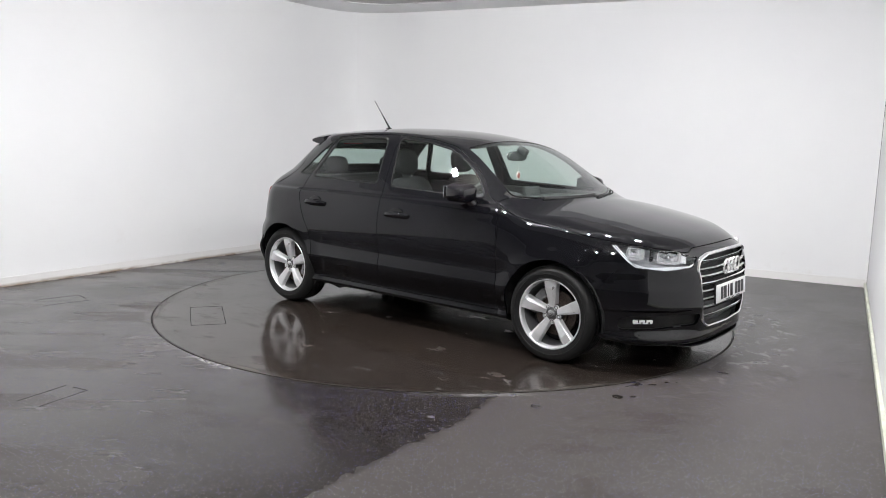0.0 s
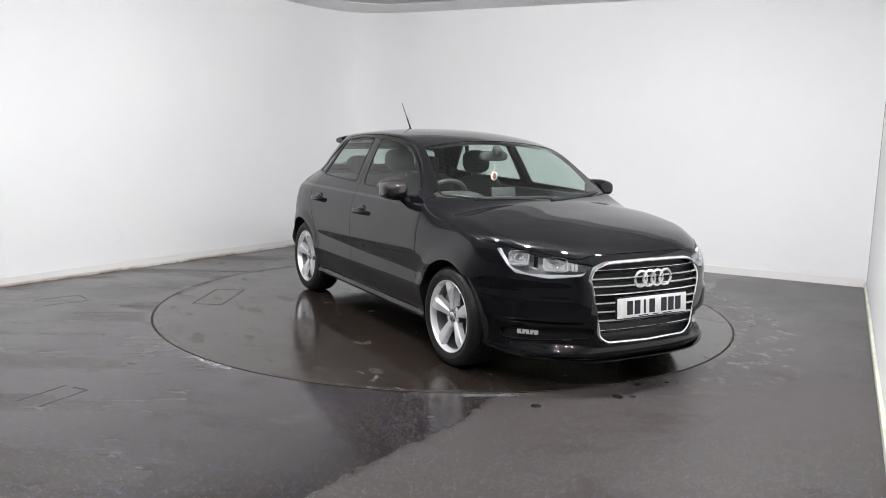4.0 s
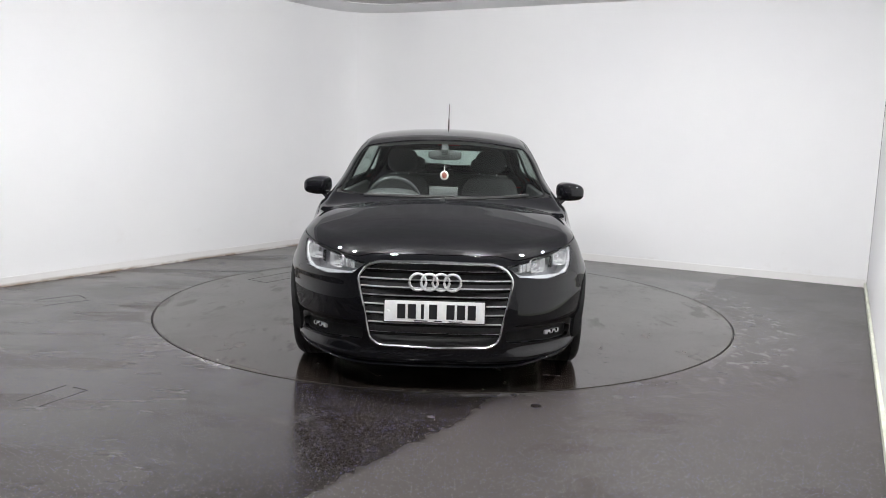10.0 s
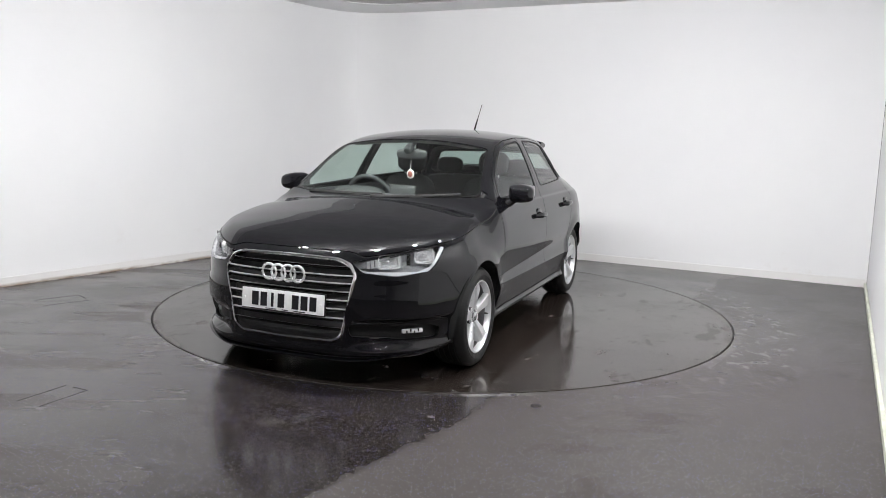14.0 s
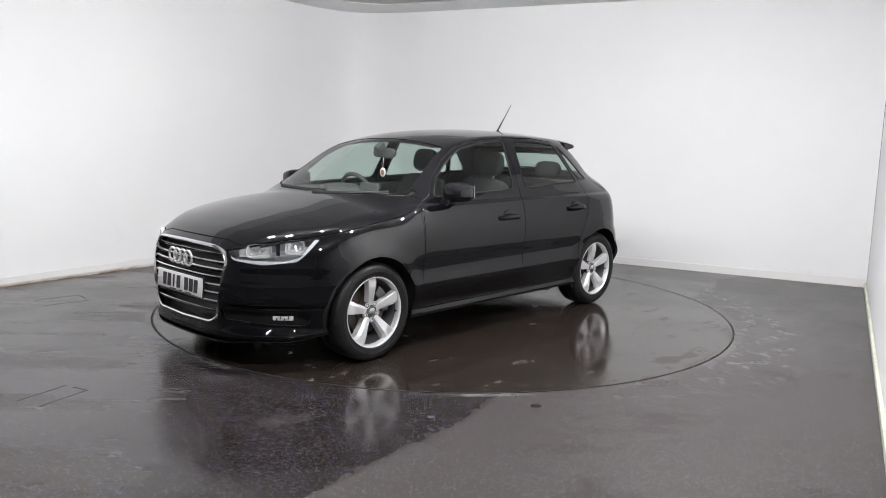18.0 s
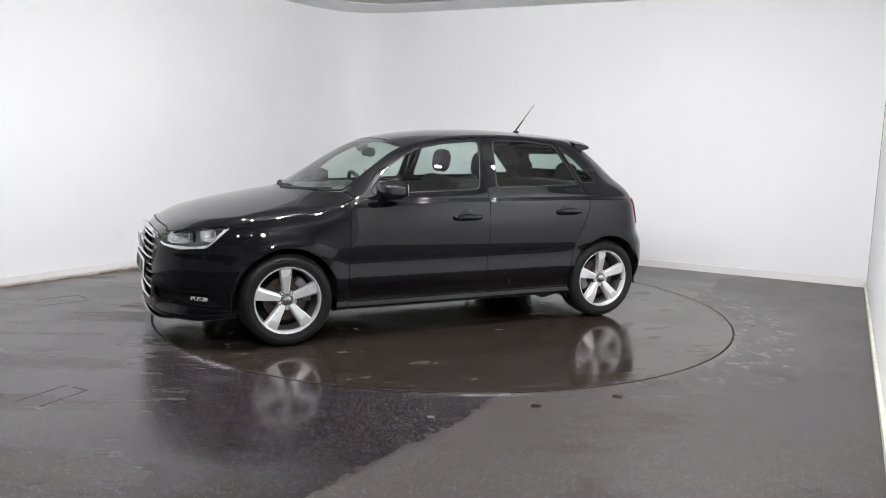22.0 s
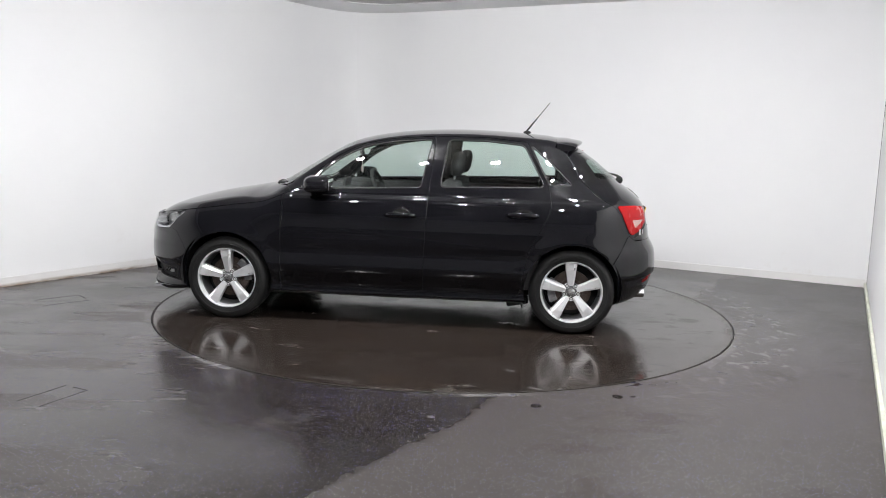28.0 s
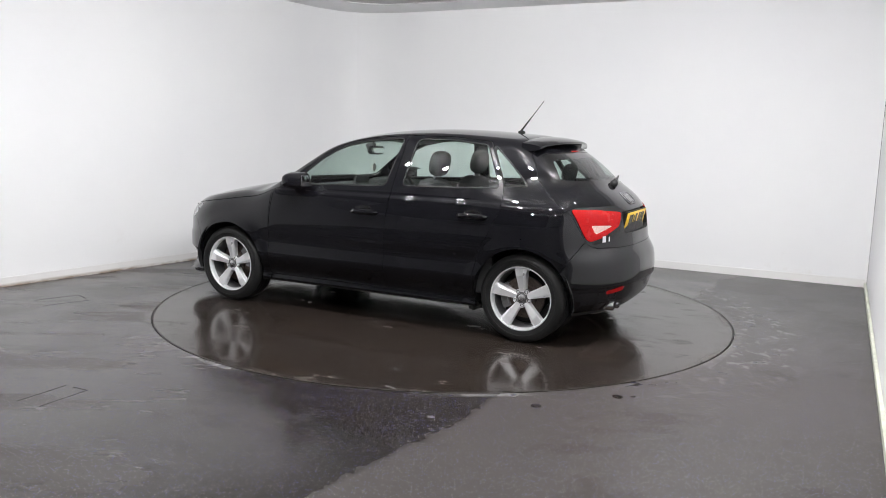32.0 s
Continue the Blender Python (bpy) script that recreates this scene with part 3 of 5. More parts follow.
def build_turntable():
    ob = empty("turntable", "round dark vinyl turntable set flush in the wet floor", "turntable")
    bm = bmesh.new()
    rings = add_lathe(bm, [(0.4, 0.0), (1.2, 0.0), (TABLE_R - 0.006, 0.0), (TABLE_R - 0.002, -0.004), (TABLE_R - 0.002, -0.035)], 128, "z")
    bm.faces.new(rings[0])
    put_right(bm)
    part("disc", bm, TABLE, ob, "wet dark vinyl disc", 30)
    groove_frame(ob, (-0.81, -1.81), (-1.30, -1.49), 0.235, True)
    bm = bmesh.new()
    add_lathe(bm, [(TABLE_R - 0.010, 0.0006), (TABLE_R - 0.002, 0.0012), (TABLE_R - 0.001, -0.03)], 128, "z")
    part("edge_trim", put_right(bm), EDGE, ob, "thin dark metal edge", 30)
    return ob


def groove_frame(parent, a, b, width, closed=False):
    """The dark joints round a small hatch, from corner a to corner b and a width to the left."""
    a, b = Vector(a), Vector(b)
    d = (b - a).normalized()
    o = Vector((d.y, -d.x)) * width
    for p, q in ((a, b), (b + o * (0.0 if closed else 0.35), b + o), (b + o, a + o)) + (((a + o, a),) if closed else ()):
        bm = bmesh.new()
        c, e = (p + q) / 2, q - p
        add_box(bm, (c.x, c.y, 0.0), (e.length, 0.005, 0.0016), 0.0, (0, 0, math.degrees(math.atan2(e.y, e.x))))
        part("hatch_joint", bm, DARK_GAP, parent, "dark hatch joint")


EDGE = worn("dark_metal_edge", (0.05, 0.045, 0.04), 0.4, 0.5, scale=60)
build_room()
build_floor()
turntable = build_turntable()


def build_light(x, y, z, turn, tilt):
    ob = empty("ceiling_light", "slim white rectangular LED panel light under the ceiling", "ceiling light", "ceiling lights", pose(x, y, z, tilt, 0, turn))
    bm = bmesh.new()
    add_box(bm, (0, 0, 0.03), (0.14, 0.09, 0.06), 0.008)
    add_tube(bm, [(0, 0, 0.05), (0, -0.03, 0.10)], 0.015, 10)
    part("frame", bm, SATIN, ob)
    bm = bmesh.new()
    add_box(bm, (0, 0, -0.004), (0.11, 0.055, 0.008), 0.002)
    part("diffuser", bm, LAMP, ob, "glowing white diffuser")
    return ob


for lx, ly, tilt in ((-1.80, -1.25, -10), (-1.35, -1.6, 34), (-0.55, -1.8, 52), (0.35, -1.8, 44), (1.2, -1.6, 24), (1.95, -1.2, 6), (-1.8, -4.0, 0), (-0.5, -4.4, 30), (0.7, -4.2, 30)):
    build_light(lx, ly, WALL_TOP - 0.075, math.degrees(math.atan2(ly + 6.0, lx)) - 90, tilt)


# ---- the car ----
def body_grid():
    """The left half of the body's skin as a grid of quads."""
    up = np.radians(np.concatenate([np.linspace(-90, -52, 22), np.linspace(-51.2, -24.8, 48), np.linspace(-24.2, 17.6, 52), np.linspace(18, 25, 26), np.linspace(25.8, 62, 44), np.linspace(63, 90, 40)]))
    rows = []
    x0, x1, zc = -1.25, 1.50, 0.60
    for s in np.linspace(x0, x1, 216):
        rows.append((s, 0.0))
    rows = [(x0, -a) for a in np.radians(np.linspace(89.0, 1.1, 84))] + rows + [(x1, a) for a in np.radians(np.linspace(1.1, 89.0, 84))]
    base = np.array([[s, 0, zc] for s, _ in rows])[:, None, :] + np.zeros((1, len(up), 1))
    al = np.array([a for _, a in rows])[:, None]
    ways = np.stack([np.sin(al) + 0 * up, np.cos(al) * np.cos(up), np.cos(al) * np.sin(up)], -1)
    lo, hi = np.zeros(ways.shape[:2]), np.full(ways.shape[:2], 2.0)
    for _ in range(36):
        mid = (lo + hi) / 2
        q = base + ways * mid[..., None]
        inside = body_field(q[..., 0], q[..., 1], q[..., 2]) < 0
        lo, hi = np.where(inside, mid, lo), np.where(inside, hi, mid)
    q = base + ways * lo[..., None]
    q[:, 0, 1] = q[:, -1, 1] = 0.0
    n, m = q.shape[:2]
    verts = q.reshape(-1, 3)
    faces = [(i * m + j, i * m + j + 1, (i + 1) * m + j + 1, (i + 1) * m + j) for i in range(n - 1) for j in range(m - 1)]
    verts = np.vstack([verts, [[TAIL(0.6), 0, 0.6], [NOSE(0.6), 0, 0.6]]])
    a, b, last = len(verts) - 2, len(verts) - 1, (n - 1) * m
    faces += [(a, j + 1, j) for j in range(m - 1)] + [(b, last + j, last + j + 1) for j in range(m - 1)]
    return verts, faces


def split(skin, g):
    """Cuts a skin along g = 0. Returns the part below nothing and the part above."""
    verts, faces = skin
    extra, made = [], {}
    neg, pos = [], []
    below = g < 0
    for f in faces:
        k = sum(below[i] for i in f)
        if k == len(f):
            neg.append(f)
        elif k == 0:
            pos.append(f)
        else:
            fn, fp = [], []
            for i, j in zip(f, f[1:] + f[:1]):
                (fn if below[i] else fp).append(i)
                if below[i] != below[j]:
                    key = (i, j) if i < j else (j, i)
                    if key not in made:
                        t = g[key[0]] / (g[key[0]] - g[key[1]])
                        made[key] = len(verts) + len(extra)
                        extra.append(verts[key[0]] * (1 - t) + verts[key[1]] * t)
                    fn.append(made[key])
                    fp.append(made[key])
            if len(fn) > 2:
                neg.append(tuple(fn))
            if len(fp) > 2:
                pos.append(tuple(fp))
    verts = np.vstack([verts, extra]) if extra else verts
    return tidy(verts, neg), tidy(verts, pos)


def tidy(verts, faces):
    if not faces:
        return np.zeros((0, 3)), []
    used = np.unique(np.concatenate([np.array(f) for f in faces]))
    back = np.full(len(verts), -1)
    back[used] = np.arange(len(used))
    back = back.tolist()
    return verts[used], [tuple(back[i] for i in f) for f in faces]


def round_poly(pts, r=0.02):
    """Rounds the corners of an outline, cutting r metres off each side."""
    pts = [np.array(q, float) for q in pts]
    out = []
    for a, b, c in zip(pts[-1:] + pts[:-1], pts, pts[1:] + pts[:1]):
        u, w = a - b, c - b
        lu, lw = np.linalg.norm(u), np.linalg.norm(w)
        p0, p1 = b + u * min(r / lu, 0.45), b + w * min(r / lw, 0.45)
        out += [p0 * (1 - t) ** 2 + b * 2 * t * (1 - t) + p1 * t * t for t in (0, 0.25, 0.5, 0.75, 1)]
    return out


def poly_field(pts, u, v):
    """Signed distance to a closed outline, below nothing inside."""
    best, inside = np.full(u.shape, 9.0), np.zeros(u.shape, bool)
    for a, b in zip(pts, pts[1:] + pts[:1]):
        e = b - a
        t = np.clip(((u - a[0]) * e[0] + (v - a[1]) * e[1]) / (e @ e + 1e-12), 0, 1)
        best = np.minimum(best, np.hypot(u - a[0] - t * e[0], v - a[1] - t * e[1]))
        hit = (a[1] > v) != (b[1] > v)
        with np.errstate(divide="ignore", invalid="ignore"):
            inside ^= hit & (u < (b[0] - a[0]) * (v - a[1]) / (b[1] - a[1]) + a[0])
    return np.where(inside, -best, best)


def skin_normals(verts):
    e = 1e-4
    x, y, z = verts.T
    n = np.stack([body_field(x + e, y, z) - body_field(x - e, y, z), body_field(x, y + e, z) - body_field(x, y - e, z), body_field(x, y, z + e) - body_field(x, y, z - e)], -1)
    return n / np.maximum(np.linalg.norm(n, axis=1, keepdims=True), 1e-9)


def mirrored(skin):
    v, f = skin
    w = v.copy()
    w[:, 1] *= -1
    return w, [tuple(reversed(q)) for q in f]


def whole(skin):
    """A skin and its mirror image, sewn along the middle."""
    v, f = skin
    w, g = mirrored(skin)
    index = np.where(np.abs(v[:, 1]) < 1e-5, np.arange(len(v)), np.arange(len(v)) + len(v)).tolist()
    return tidy(np.vstack([v, w]), f + [tuple(index[i] for i in q) for q in g])


def with_rim(skin, depth):
    """Adds an inward lip round the open edges of a skin."""
    v, f = skin
    count = {}
    for q in f:
        for i, j in zip(q, q[1:] + q[:1]):
            count[(i, j)] = True
    open_edges = [(i, j) for (i, j) in count if (j, i) not in count]
    if not open_edges:
        return skin
    ids = sorted({i for e in open_edges for i in e})
    n = skin_normals(v[ids])
    top = {i: len(v) + k for k, i in enumerate(ids)}
    low = {i: len(v) + len(ids) + k for k, i in enumerate(ids)}
    v2 = np.vstack([v, v[ids], v[ids] - n * depth])
    return v2, f + [(top[j], top[i], low[i], low[j]) for i, j in open_edges]


def pushed(skin, d):
    v, f = skin
    return v + skin_normals(v) * d, f


def panel(name, skin, material, parent, label="", rim=0.008, sides="both"):
    """Links a skin as one mesh (sides 'both' sews it to its mirror image), or as a left and a right one ('pair')."""
    if not skin[1]:
        return []
    if sides == "both":
        skins = [whole(skin)]
    else:
        skins = [skin, mirrored(skin)]
    out = []
    for s in skins:
        if rim:
            s = with_rim(s, rim)
        out.append(link_mesh(name, s[0], s[1], material, parent, label))
    return out


car = empty("hatchback_car", "glossy black five-door hatchback with silver five-spoke wheels on the turntable", "car")
SEAMS = []


def fields(skin):
    return skin[0][:, 0], skin[0][:, 1], skin[0][:, 2]


def cut_panel(rest, field, gap=0.0025):
    """field(x, y, z) -> distance. Returns panel, rest; keeps the band between as a dark seam."""
    panel_skin, other = split(rest, field(*fields(rest)) + gap)
    band, other = split(other, field(*fields(other)) - gap)
    SEAMS.append(pushed(band, -0.006))
    return panel_skin, other


def side_poly(pts, r=0.02, low=0.45):
    pts = round_poly(pts, r)
    return lambda x, y, z: np.where(y > low, poly_field(pts, x, z), 1.0)


def front_poly(pts, r=0.02, xmin=1.2):
    pts = round_poly(pts, r)
    return lambda x, y, z: np.where(x > xmin, poly_field(pts, y, z), 1.0)


def rear_poly(pts, r=0.02, xmax=-1.0):
    pts = round_poly(pts, r)
    return lambda x, y, z: np.where(x < xmax, poly_field(pts, y, z), 1.0)


def plan_poly(pts, r=0.02, zmin=0.6):
    pts = round_poly(pts, r)
    return lambda x, y, z: np.where(z > zmin, poly_field(pts, x, y), 1.0)


def corner_poly(pts, front, r=0.012):
    """An outline seen from 45 degrees off a corner of the car."""
    pts = round_poly(pts, r)
    if front:
        return lambda x, y, z: np.where(x > 1.2, poly_field(pts, (y - x) * 0.7071, z), 1.0)
    return lambda x, y, z: np.where((x < -1.2) & (y > 0.2), poly_field(pts, (y + x) * 0.7071, z), 1.0)


FRONT_WINDOW = [(0.665, 0.968), (0.570, 1.072), (0.472, 1.156), (0.375, 1.214), (0.272, 1.262), (0.072, 1.303), (-0.213, 1.326), (-0.150, 0.996)]
REAR_WINDOW = [(-0.335, 1.325), (-0.297, 1.004), (-1.018, 1.022), (-0.868, 1.300), (-0.602, 1.325)]
QUARTER_WINDOW = [(-0.920, 1.297), (-1.058, 1.036), (-1.205, 1.038), (-1.05, 1.19)]
SCREEN = [(1.045, -0.3), (1.045, 0.0), (1.01, 0.3), (0.945, 0.5), (0.83, 0.685), (0.36, 0.560), (0.365, 0.3), (0.37, 0.0), (0.37, -0.3)]
REAR_GLASS = [(-0.3, 1.268), (0.0, 1.268), (0.46, 1.258), (0.515, 1.235), (0.625, 1.045), (0.40, 1.042), (0.0, 1.04), (-0.3, 1.04)]
GRILLE = [(-0.3, 0.704), (0.0, 0.706), (0.305, 0.700), (0.365, 0.675), (0.404, 0.622), (0.398, 0.585), (0.338, 0.300), (0.288, 0.268), (0.0, 0.262), (-0.3, 0.262)]
HEADLAMP = [(-1.118, 0.690), (-1.070, 0.632), (-0.894, 0.617), (-0.705, 0.632), (-0.660, 0.668), (-0.572, 0.770), (-0.775, 0.742), (-0.960, 0.714)]
LAMP_INNER = [(-1.20, 0.71), (-1.055, 0.644), (-0.773, 0.637), (-0.684, 0.664), (-0.582, 0.80), (-0.8, 0.82), (-1.0, 0.80)]
TAIL_LAMP = [(-1.003, 0.878), (-0.962, 0.792), (-0.80, 0.722), (-0.700, 0.697), (-0.668, 0.72), (-0.572, 0.905), (-0.767, 0.900)]
TAIL_INSERT = [(-0.712, 0.803), (-0.900, 0.797), (-0.745, 0.745)]
REFLECTOR = [(-0.835, 0.372), (-0.838, 0.348), (-0.99, 0.365), (-1.005, 0.395)]
FRONT_DOOR = [(0.842, 0.262), (0.832, 0.625), (0.815, 0.935), (0.70, 0.975), (0.592, 1.098), (0.488, 1.182), (0.388, 1.240), (0.28, 1.288), (0.07, 1.330), (-0.240, 1.353), (-0.218, 1.013), (-0.196, 0.54), (-0.190, 0.262)]
REAR_DOOR = [(-0.240, 1.353), (-0.605, 1.352), (-0.888, 1.326), (-1.052, 1.030), (-1.06, 0.979), (-1.074, 0.883), (-0.993, 0.704), (-0.935, 0.60), (-0.90, 0.45), (-0.885, 0.32), (-0.862, 0.262), (-0.190, 0.262), (-0.196, 0.54), (-0.218, 1.013)]
TAILGATE = [(-0.3, 1.300), (0.46, 1.290), (0.53, 1.262), (0.648, 1.035), (0.738, 0.935), (0.740, 0.900), (0.674, 0.690), (0.632, 0.660), (0.45, 0.652), (-0.3, 0.648)]
PLATE_RECESS = [(-0.3, 0.885), (0.295, 0.885), (0.325, 0.872), (0.340, 0.745), (0.30, 0.735), (-0.3, 0.735)]
BONNET_SEAM = curve([0.5, 0.80, 0.932, 1.203, 1.553, 1.74, 1.871, 1.958, 2.1], [1.02, 0.93, 0.875, 0.828, 0.778, 0.749, 0.722, 0.697, 0.66], 0.01)
FOG_SLOT = [(-1.15, 0.352), (-0.70, 0.345), (-0.62, 0.318), (-0.64, 0.262), (-0.80, 0.262), (-1.13, 0.285)]


def bonnet_field(x, y, z):
    low = BONNET_SEAM(x) + 0.030 * smooth_step(0.44, 0.32, y) * smooth_step(1.85, 1.93, x)
    g = np.maximum(low - z, 1.066 - 0.476 * y**2 - x)
    return np.where(x > 0.55, g, 1.0)


def front_bumper_field(x, y, z):
    return np.interp(z, [0.1, 0.3, 0.47, 0.62, 0.66, 0.9], [1.49, 1.49, 1.53, 1.63, 1.75, 1.78]) - x


def rear_bumper_field(x, y, z):
    return np.maximum(z - 0.655 - 0.04 * smooth_step(0.6, 0.68, y), x - np.interp(z, [0.1, 0.3, 0.5, 0.7], [-1.50, -1.50, -1.505, -1.62]))


def skin_x(y, z):
    """How far forward the nose reaches at a height and a distance from the middle."""
    lo, hi = 0.8, 2.3
    for _ in range(40):
        mid = (lo + hi) / 2
        lo, hi = (mid, hi) if body_field(np.array([mid]), np.array([y]), np.array([z]))[0] < 0 else (lo, mid)
    return lo


def build_body():
    rest = body_grid()
    x, y, z = fields(rest)
    arch = np.minimum(np.hypot(x - HUB_F, z - HUB_Z - 0.008), np.hypot(x - HUB_R, z - HUB_Z - 0.008)) - ARCH_R
    _, rest = split(rest, np.where(y > 0.45, arch, 1.0))
    under, rest = split(rest, np.where(rest[0][:, 2] < 0.3, skin_normals(rest[0])[:, 2] + 0.72, 1.0))
    panel("underbody", under, LINER, car, "dark underbody", 0)
    # glass and its seals
    for name, label, field, pair in (("side_window", "greenish tinted front door glass", side_poly(FRONT_WINDOW, 0.03), True),
                                     ("side_window", "greenish tinted rear door glass", side_poly(REAR_WINDOW, 0.03), True),
                                     ("quarter_window", "small triangular tinted quarter glass", side_poly(QUARTER_WINDOW, 0.015), True),
                                     ("windscreen", "wide clear windscreen with a dark edge", plan_poly(SCREEN, 0.04, 0.9), False),
                                     ("rear_window", "sloping tinted rear glass", rear_poly(REAR_GLASS, 0.04, -1.2), False)):
        glass, rest = split(rest, field(*fields(rest)))
        if pair:
            clear, edge = glass, None
        else:
            clear, edge = split(glass, field(*fields(glass)) + (0.012 if name == "windscreen" else 0.04))
        for ob in panel(name, pushed(clear, -0.003), SCREEN_GLASS if name == "windscreen" else REAR_GLASS_TINT if name == "rear_window" else GLASS, car, label, 0, "pair" if pair else "both"):
            ob.visible_shadow = False
        if edge:
            panel("glass_border", pushed(edge, -0.003), PIANO, car, "black printed glass border", 0.004)
        if pair:
            seal, rest = split(rest, field(*fields(rest)) - 0.008)
            panel("window_seal", pushed(seal, 0.002), SEAL, car, "dark grey window rubber", 0.008, "pair")
    # openings in the nose
    _, rest = split(rest, front_poly(GRILLE, 0.03)(*fields(rest)))
    slot, rest = split(rest, corner_poly(FOG_SLOT, True, 0.02)(*fields(rest)))
    panel("fog_lamp_recess", with_rim(pushed(slot, -0.03), -0.030), PLASTIC, car, "black plastic fog lamp recess", 0, "pair")
    # lamps
    lamp_field = corner_poly(HEADLAMP, True)
    lamp, rest = split(rest, lamp_field(*fields(rest)))
    guide_field = corner_poly(LAMP_INNER, True, 0.02)
    _, guide = split(lamp, guide_field(*fields(lamp)))
    _, guide = split(guide, lamp_field(*fields(guide)) + 0.004)[::-1]
    bowls = panel("headlamp", with_rim(pushed(lamp, -0.085), -0.082), LAMP_BOWL, car, "clear headlamp with silver reflectors and a white light strip", 0, "pair")
    for k, bowl in enumerate(bowls):
        side = (lambda q: q) if k == 0 else mirrored
        v, f = side(pushed(lamp, 0.001))
        link_mesh("lens", v, f, LENS, bowl, "clear plastic lens").visible_shadow = False
        v, f = side(with_rim(pushed(guide, -0.010), 0.012))
        link_mesh("light_strip", v, f, WHITE_GUIDE, bowl, "white light strip")
        s = 1 if k == 0 else -1
        for (cy, cz), (ry, rz), deep, turn in (((0.556, 0.688), (0.070, 0.040), 0.05, 52), ((0.692, 0.712), (0.058, 0.042), 0.05, 40)):
            cx = skin_x(cy, cz) - 0.018
            m = Matrix.Translation((cx, s * (cy - 0.012), cz)) @ Matrix.Rotation(radians(turn - 90 if s > 0 else -90 - turn), 4, "Z") @ Matrix.Diagonal((ry, deep, rz, 1))
            bm = bmesh.new()
            rings = []
            # a square-mouthed bowl with stepped facets, deepening to the bulb
            for size, deep_at, square in ((1.0, 0.0, 0.45), (0.93, -0.08, 0.45), (0.84, -0.42, 0.5), (0.78, -0.40, 0.5), (0.60, -0.72, 0.7), (0.54, -0.70, 0.7), (0.34, -0.95, 1.0), (0.18, -1.0, 1.0)):
                ring = []
                for j in range(32):
                    q = 2 * math.pi * (j + 0.5) / 32
                    u, v = math.cos(q), math.sin(q)
                    ring.append(bm.verts.new(m @ Vector((size * math.copysign(abs(u) ** square, u), deep_at, size * math.copysign(abs(v) ** square, v)))))
                rings.append(ring)
            for p, q in zip(rings, rings[1:]):
                for j in range(32):
                    bm.faces.new((p[j], q[j], q[(j + 1) % 32], p[(j + 1) % 32]))
            bm.faces.new(rings[-1])
            part("reflector", put_right(bm), LAMP_REFLECTOR, bowl, "bright stepped reflector bowl", 15)
            bm = bmesh.new()
            superellipsoid(bm, m @ Vector((0, -0.62, 0)), (0.013, 0.013, 0.013), 1, 1, 16, 10)
            part("bulb", put_right(bm), CHROME, bowl, "capped bulb", 60)
        bm = bmesh.new()
        for k in range(3):
            add_box(bm, (skin_x(0.465, 0.675) - 0.026 - 0.006 * k, s * (0.445 + 0.020 * k), 0.672 + 0.004 * k), (0.016, 0.018, 0.044), 0.004, (0, 0, s * 25))
        part("indicator", bm, LAMP_REFLECTOR, bowl, "silver ribbed indicator reflector", 40)
        bm = bmesh.new()
        add_box(bm, (skin_x(0.628, 0.696) - 0.030, s * 0.618, 0.696), (0.012, 0.022, 0.062), 0.004, (0, 0, s * 52))
        part("divider", bm, PIANO, bowl, "dark divider between the reflectors", 40)
    tail_field = corner_poly(TAIL_LAMP, False, 0.02)
    lamp, rest = split(rest, tail_field(*fields(rest)))
    clear, red = split(lamp, corner_poly(TAIL_INSERT, False)(*fields(lamp)))
    for k, ob in enumerate(panel("tail_lamp", pushed(red, 0.006), RED_LENS, car, "glossy red tail lamp with a clear insert", 0.02, "pair")):
        v, f = (with_rim(pushed(clear, 0.005), 0.01) if k == 0 else mirrored(with_rim(pushed(clear, 0.005), 0.01)))
        v2, f2 = (lamp if k == 0 else mirrored(lamp))
        link_mesh("lamp_back", v2 - skin_normals(np.abs(v2)) * np.array([1, 1 if k == 0 else -1, 1]) * 0.03, f2, LINER, ob, "dark lamp housing")
        link_mesh("clear_insert", v, f, CLEAR_LAMP, ob, "clear lamp insert")
    red, rest = split(rest, corner_poly(REFLECTOR, False)(*fields(rest)))
    panel("rear_reflector", pushed(red, 0.003), RED_LENS, car, "red bumper reflector", 0.01, "pair")
    recess, rest = split(rest, rear_poly(PLATE_RECESS, 0.02, -1.4)(*fields(rest)))
    # skin panels
    bonnet, rest = cut_panel(rest, bonnet_field)
    panel("bonnet", bonnet, PAINT, car, "glossy black bonnet")
    bumper, rest = cut_panel(rest, front_bumper_field, 0.0015)
    panel("front_bumper", bumper, PAINT, car, "glossy black front bumper", 0.02)
    tailgate, rest = cut_panel(rest, rear_poly(TAILGATE, 0.03, -1.1), 0.0012)
    gate = panel("tailgate", tailgate, PAINT, car, "glossy black tailgate")[0]
    v, f = whole(recess)
    v, f = with_rim(pushed((v, f), -0.03), -0.030)
    link_mesh("plate_recess", v, f, PLASTIC, gate, "black plate recess")
    v, f = whole(pushed(tailgate, -0.035))
    link_mesh("tailgate_lining", v, f, LINER, gate, "dark tailgate lining")
    bumper, rest = cut_panel(rest, rear_bumper_field)
    panel("rear_bumper", bumper, PAINT, car, "glossy black rear bumper", 0.02)
    doors = []
    for name, outline in (("front_door", FRONT_DOOR), ("rear_door", REAR_DOOR)):
        door, rest = cut_panel(rest, side_poly(outline, 0.02, 0.5))
        doors.append(panel(name, door, PAINT, car, "glossy black " + name.replace("_", " "), 0.012, "pair"))
    x, y, z = fields(rest)
    cowl, rest = split(rest, np.where((x > 0.78) & (z > 0.905) & (y < 0.71), -1.0, 1.0))
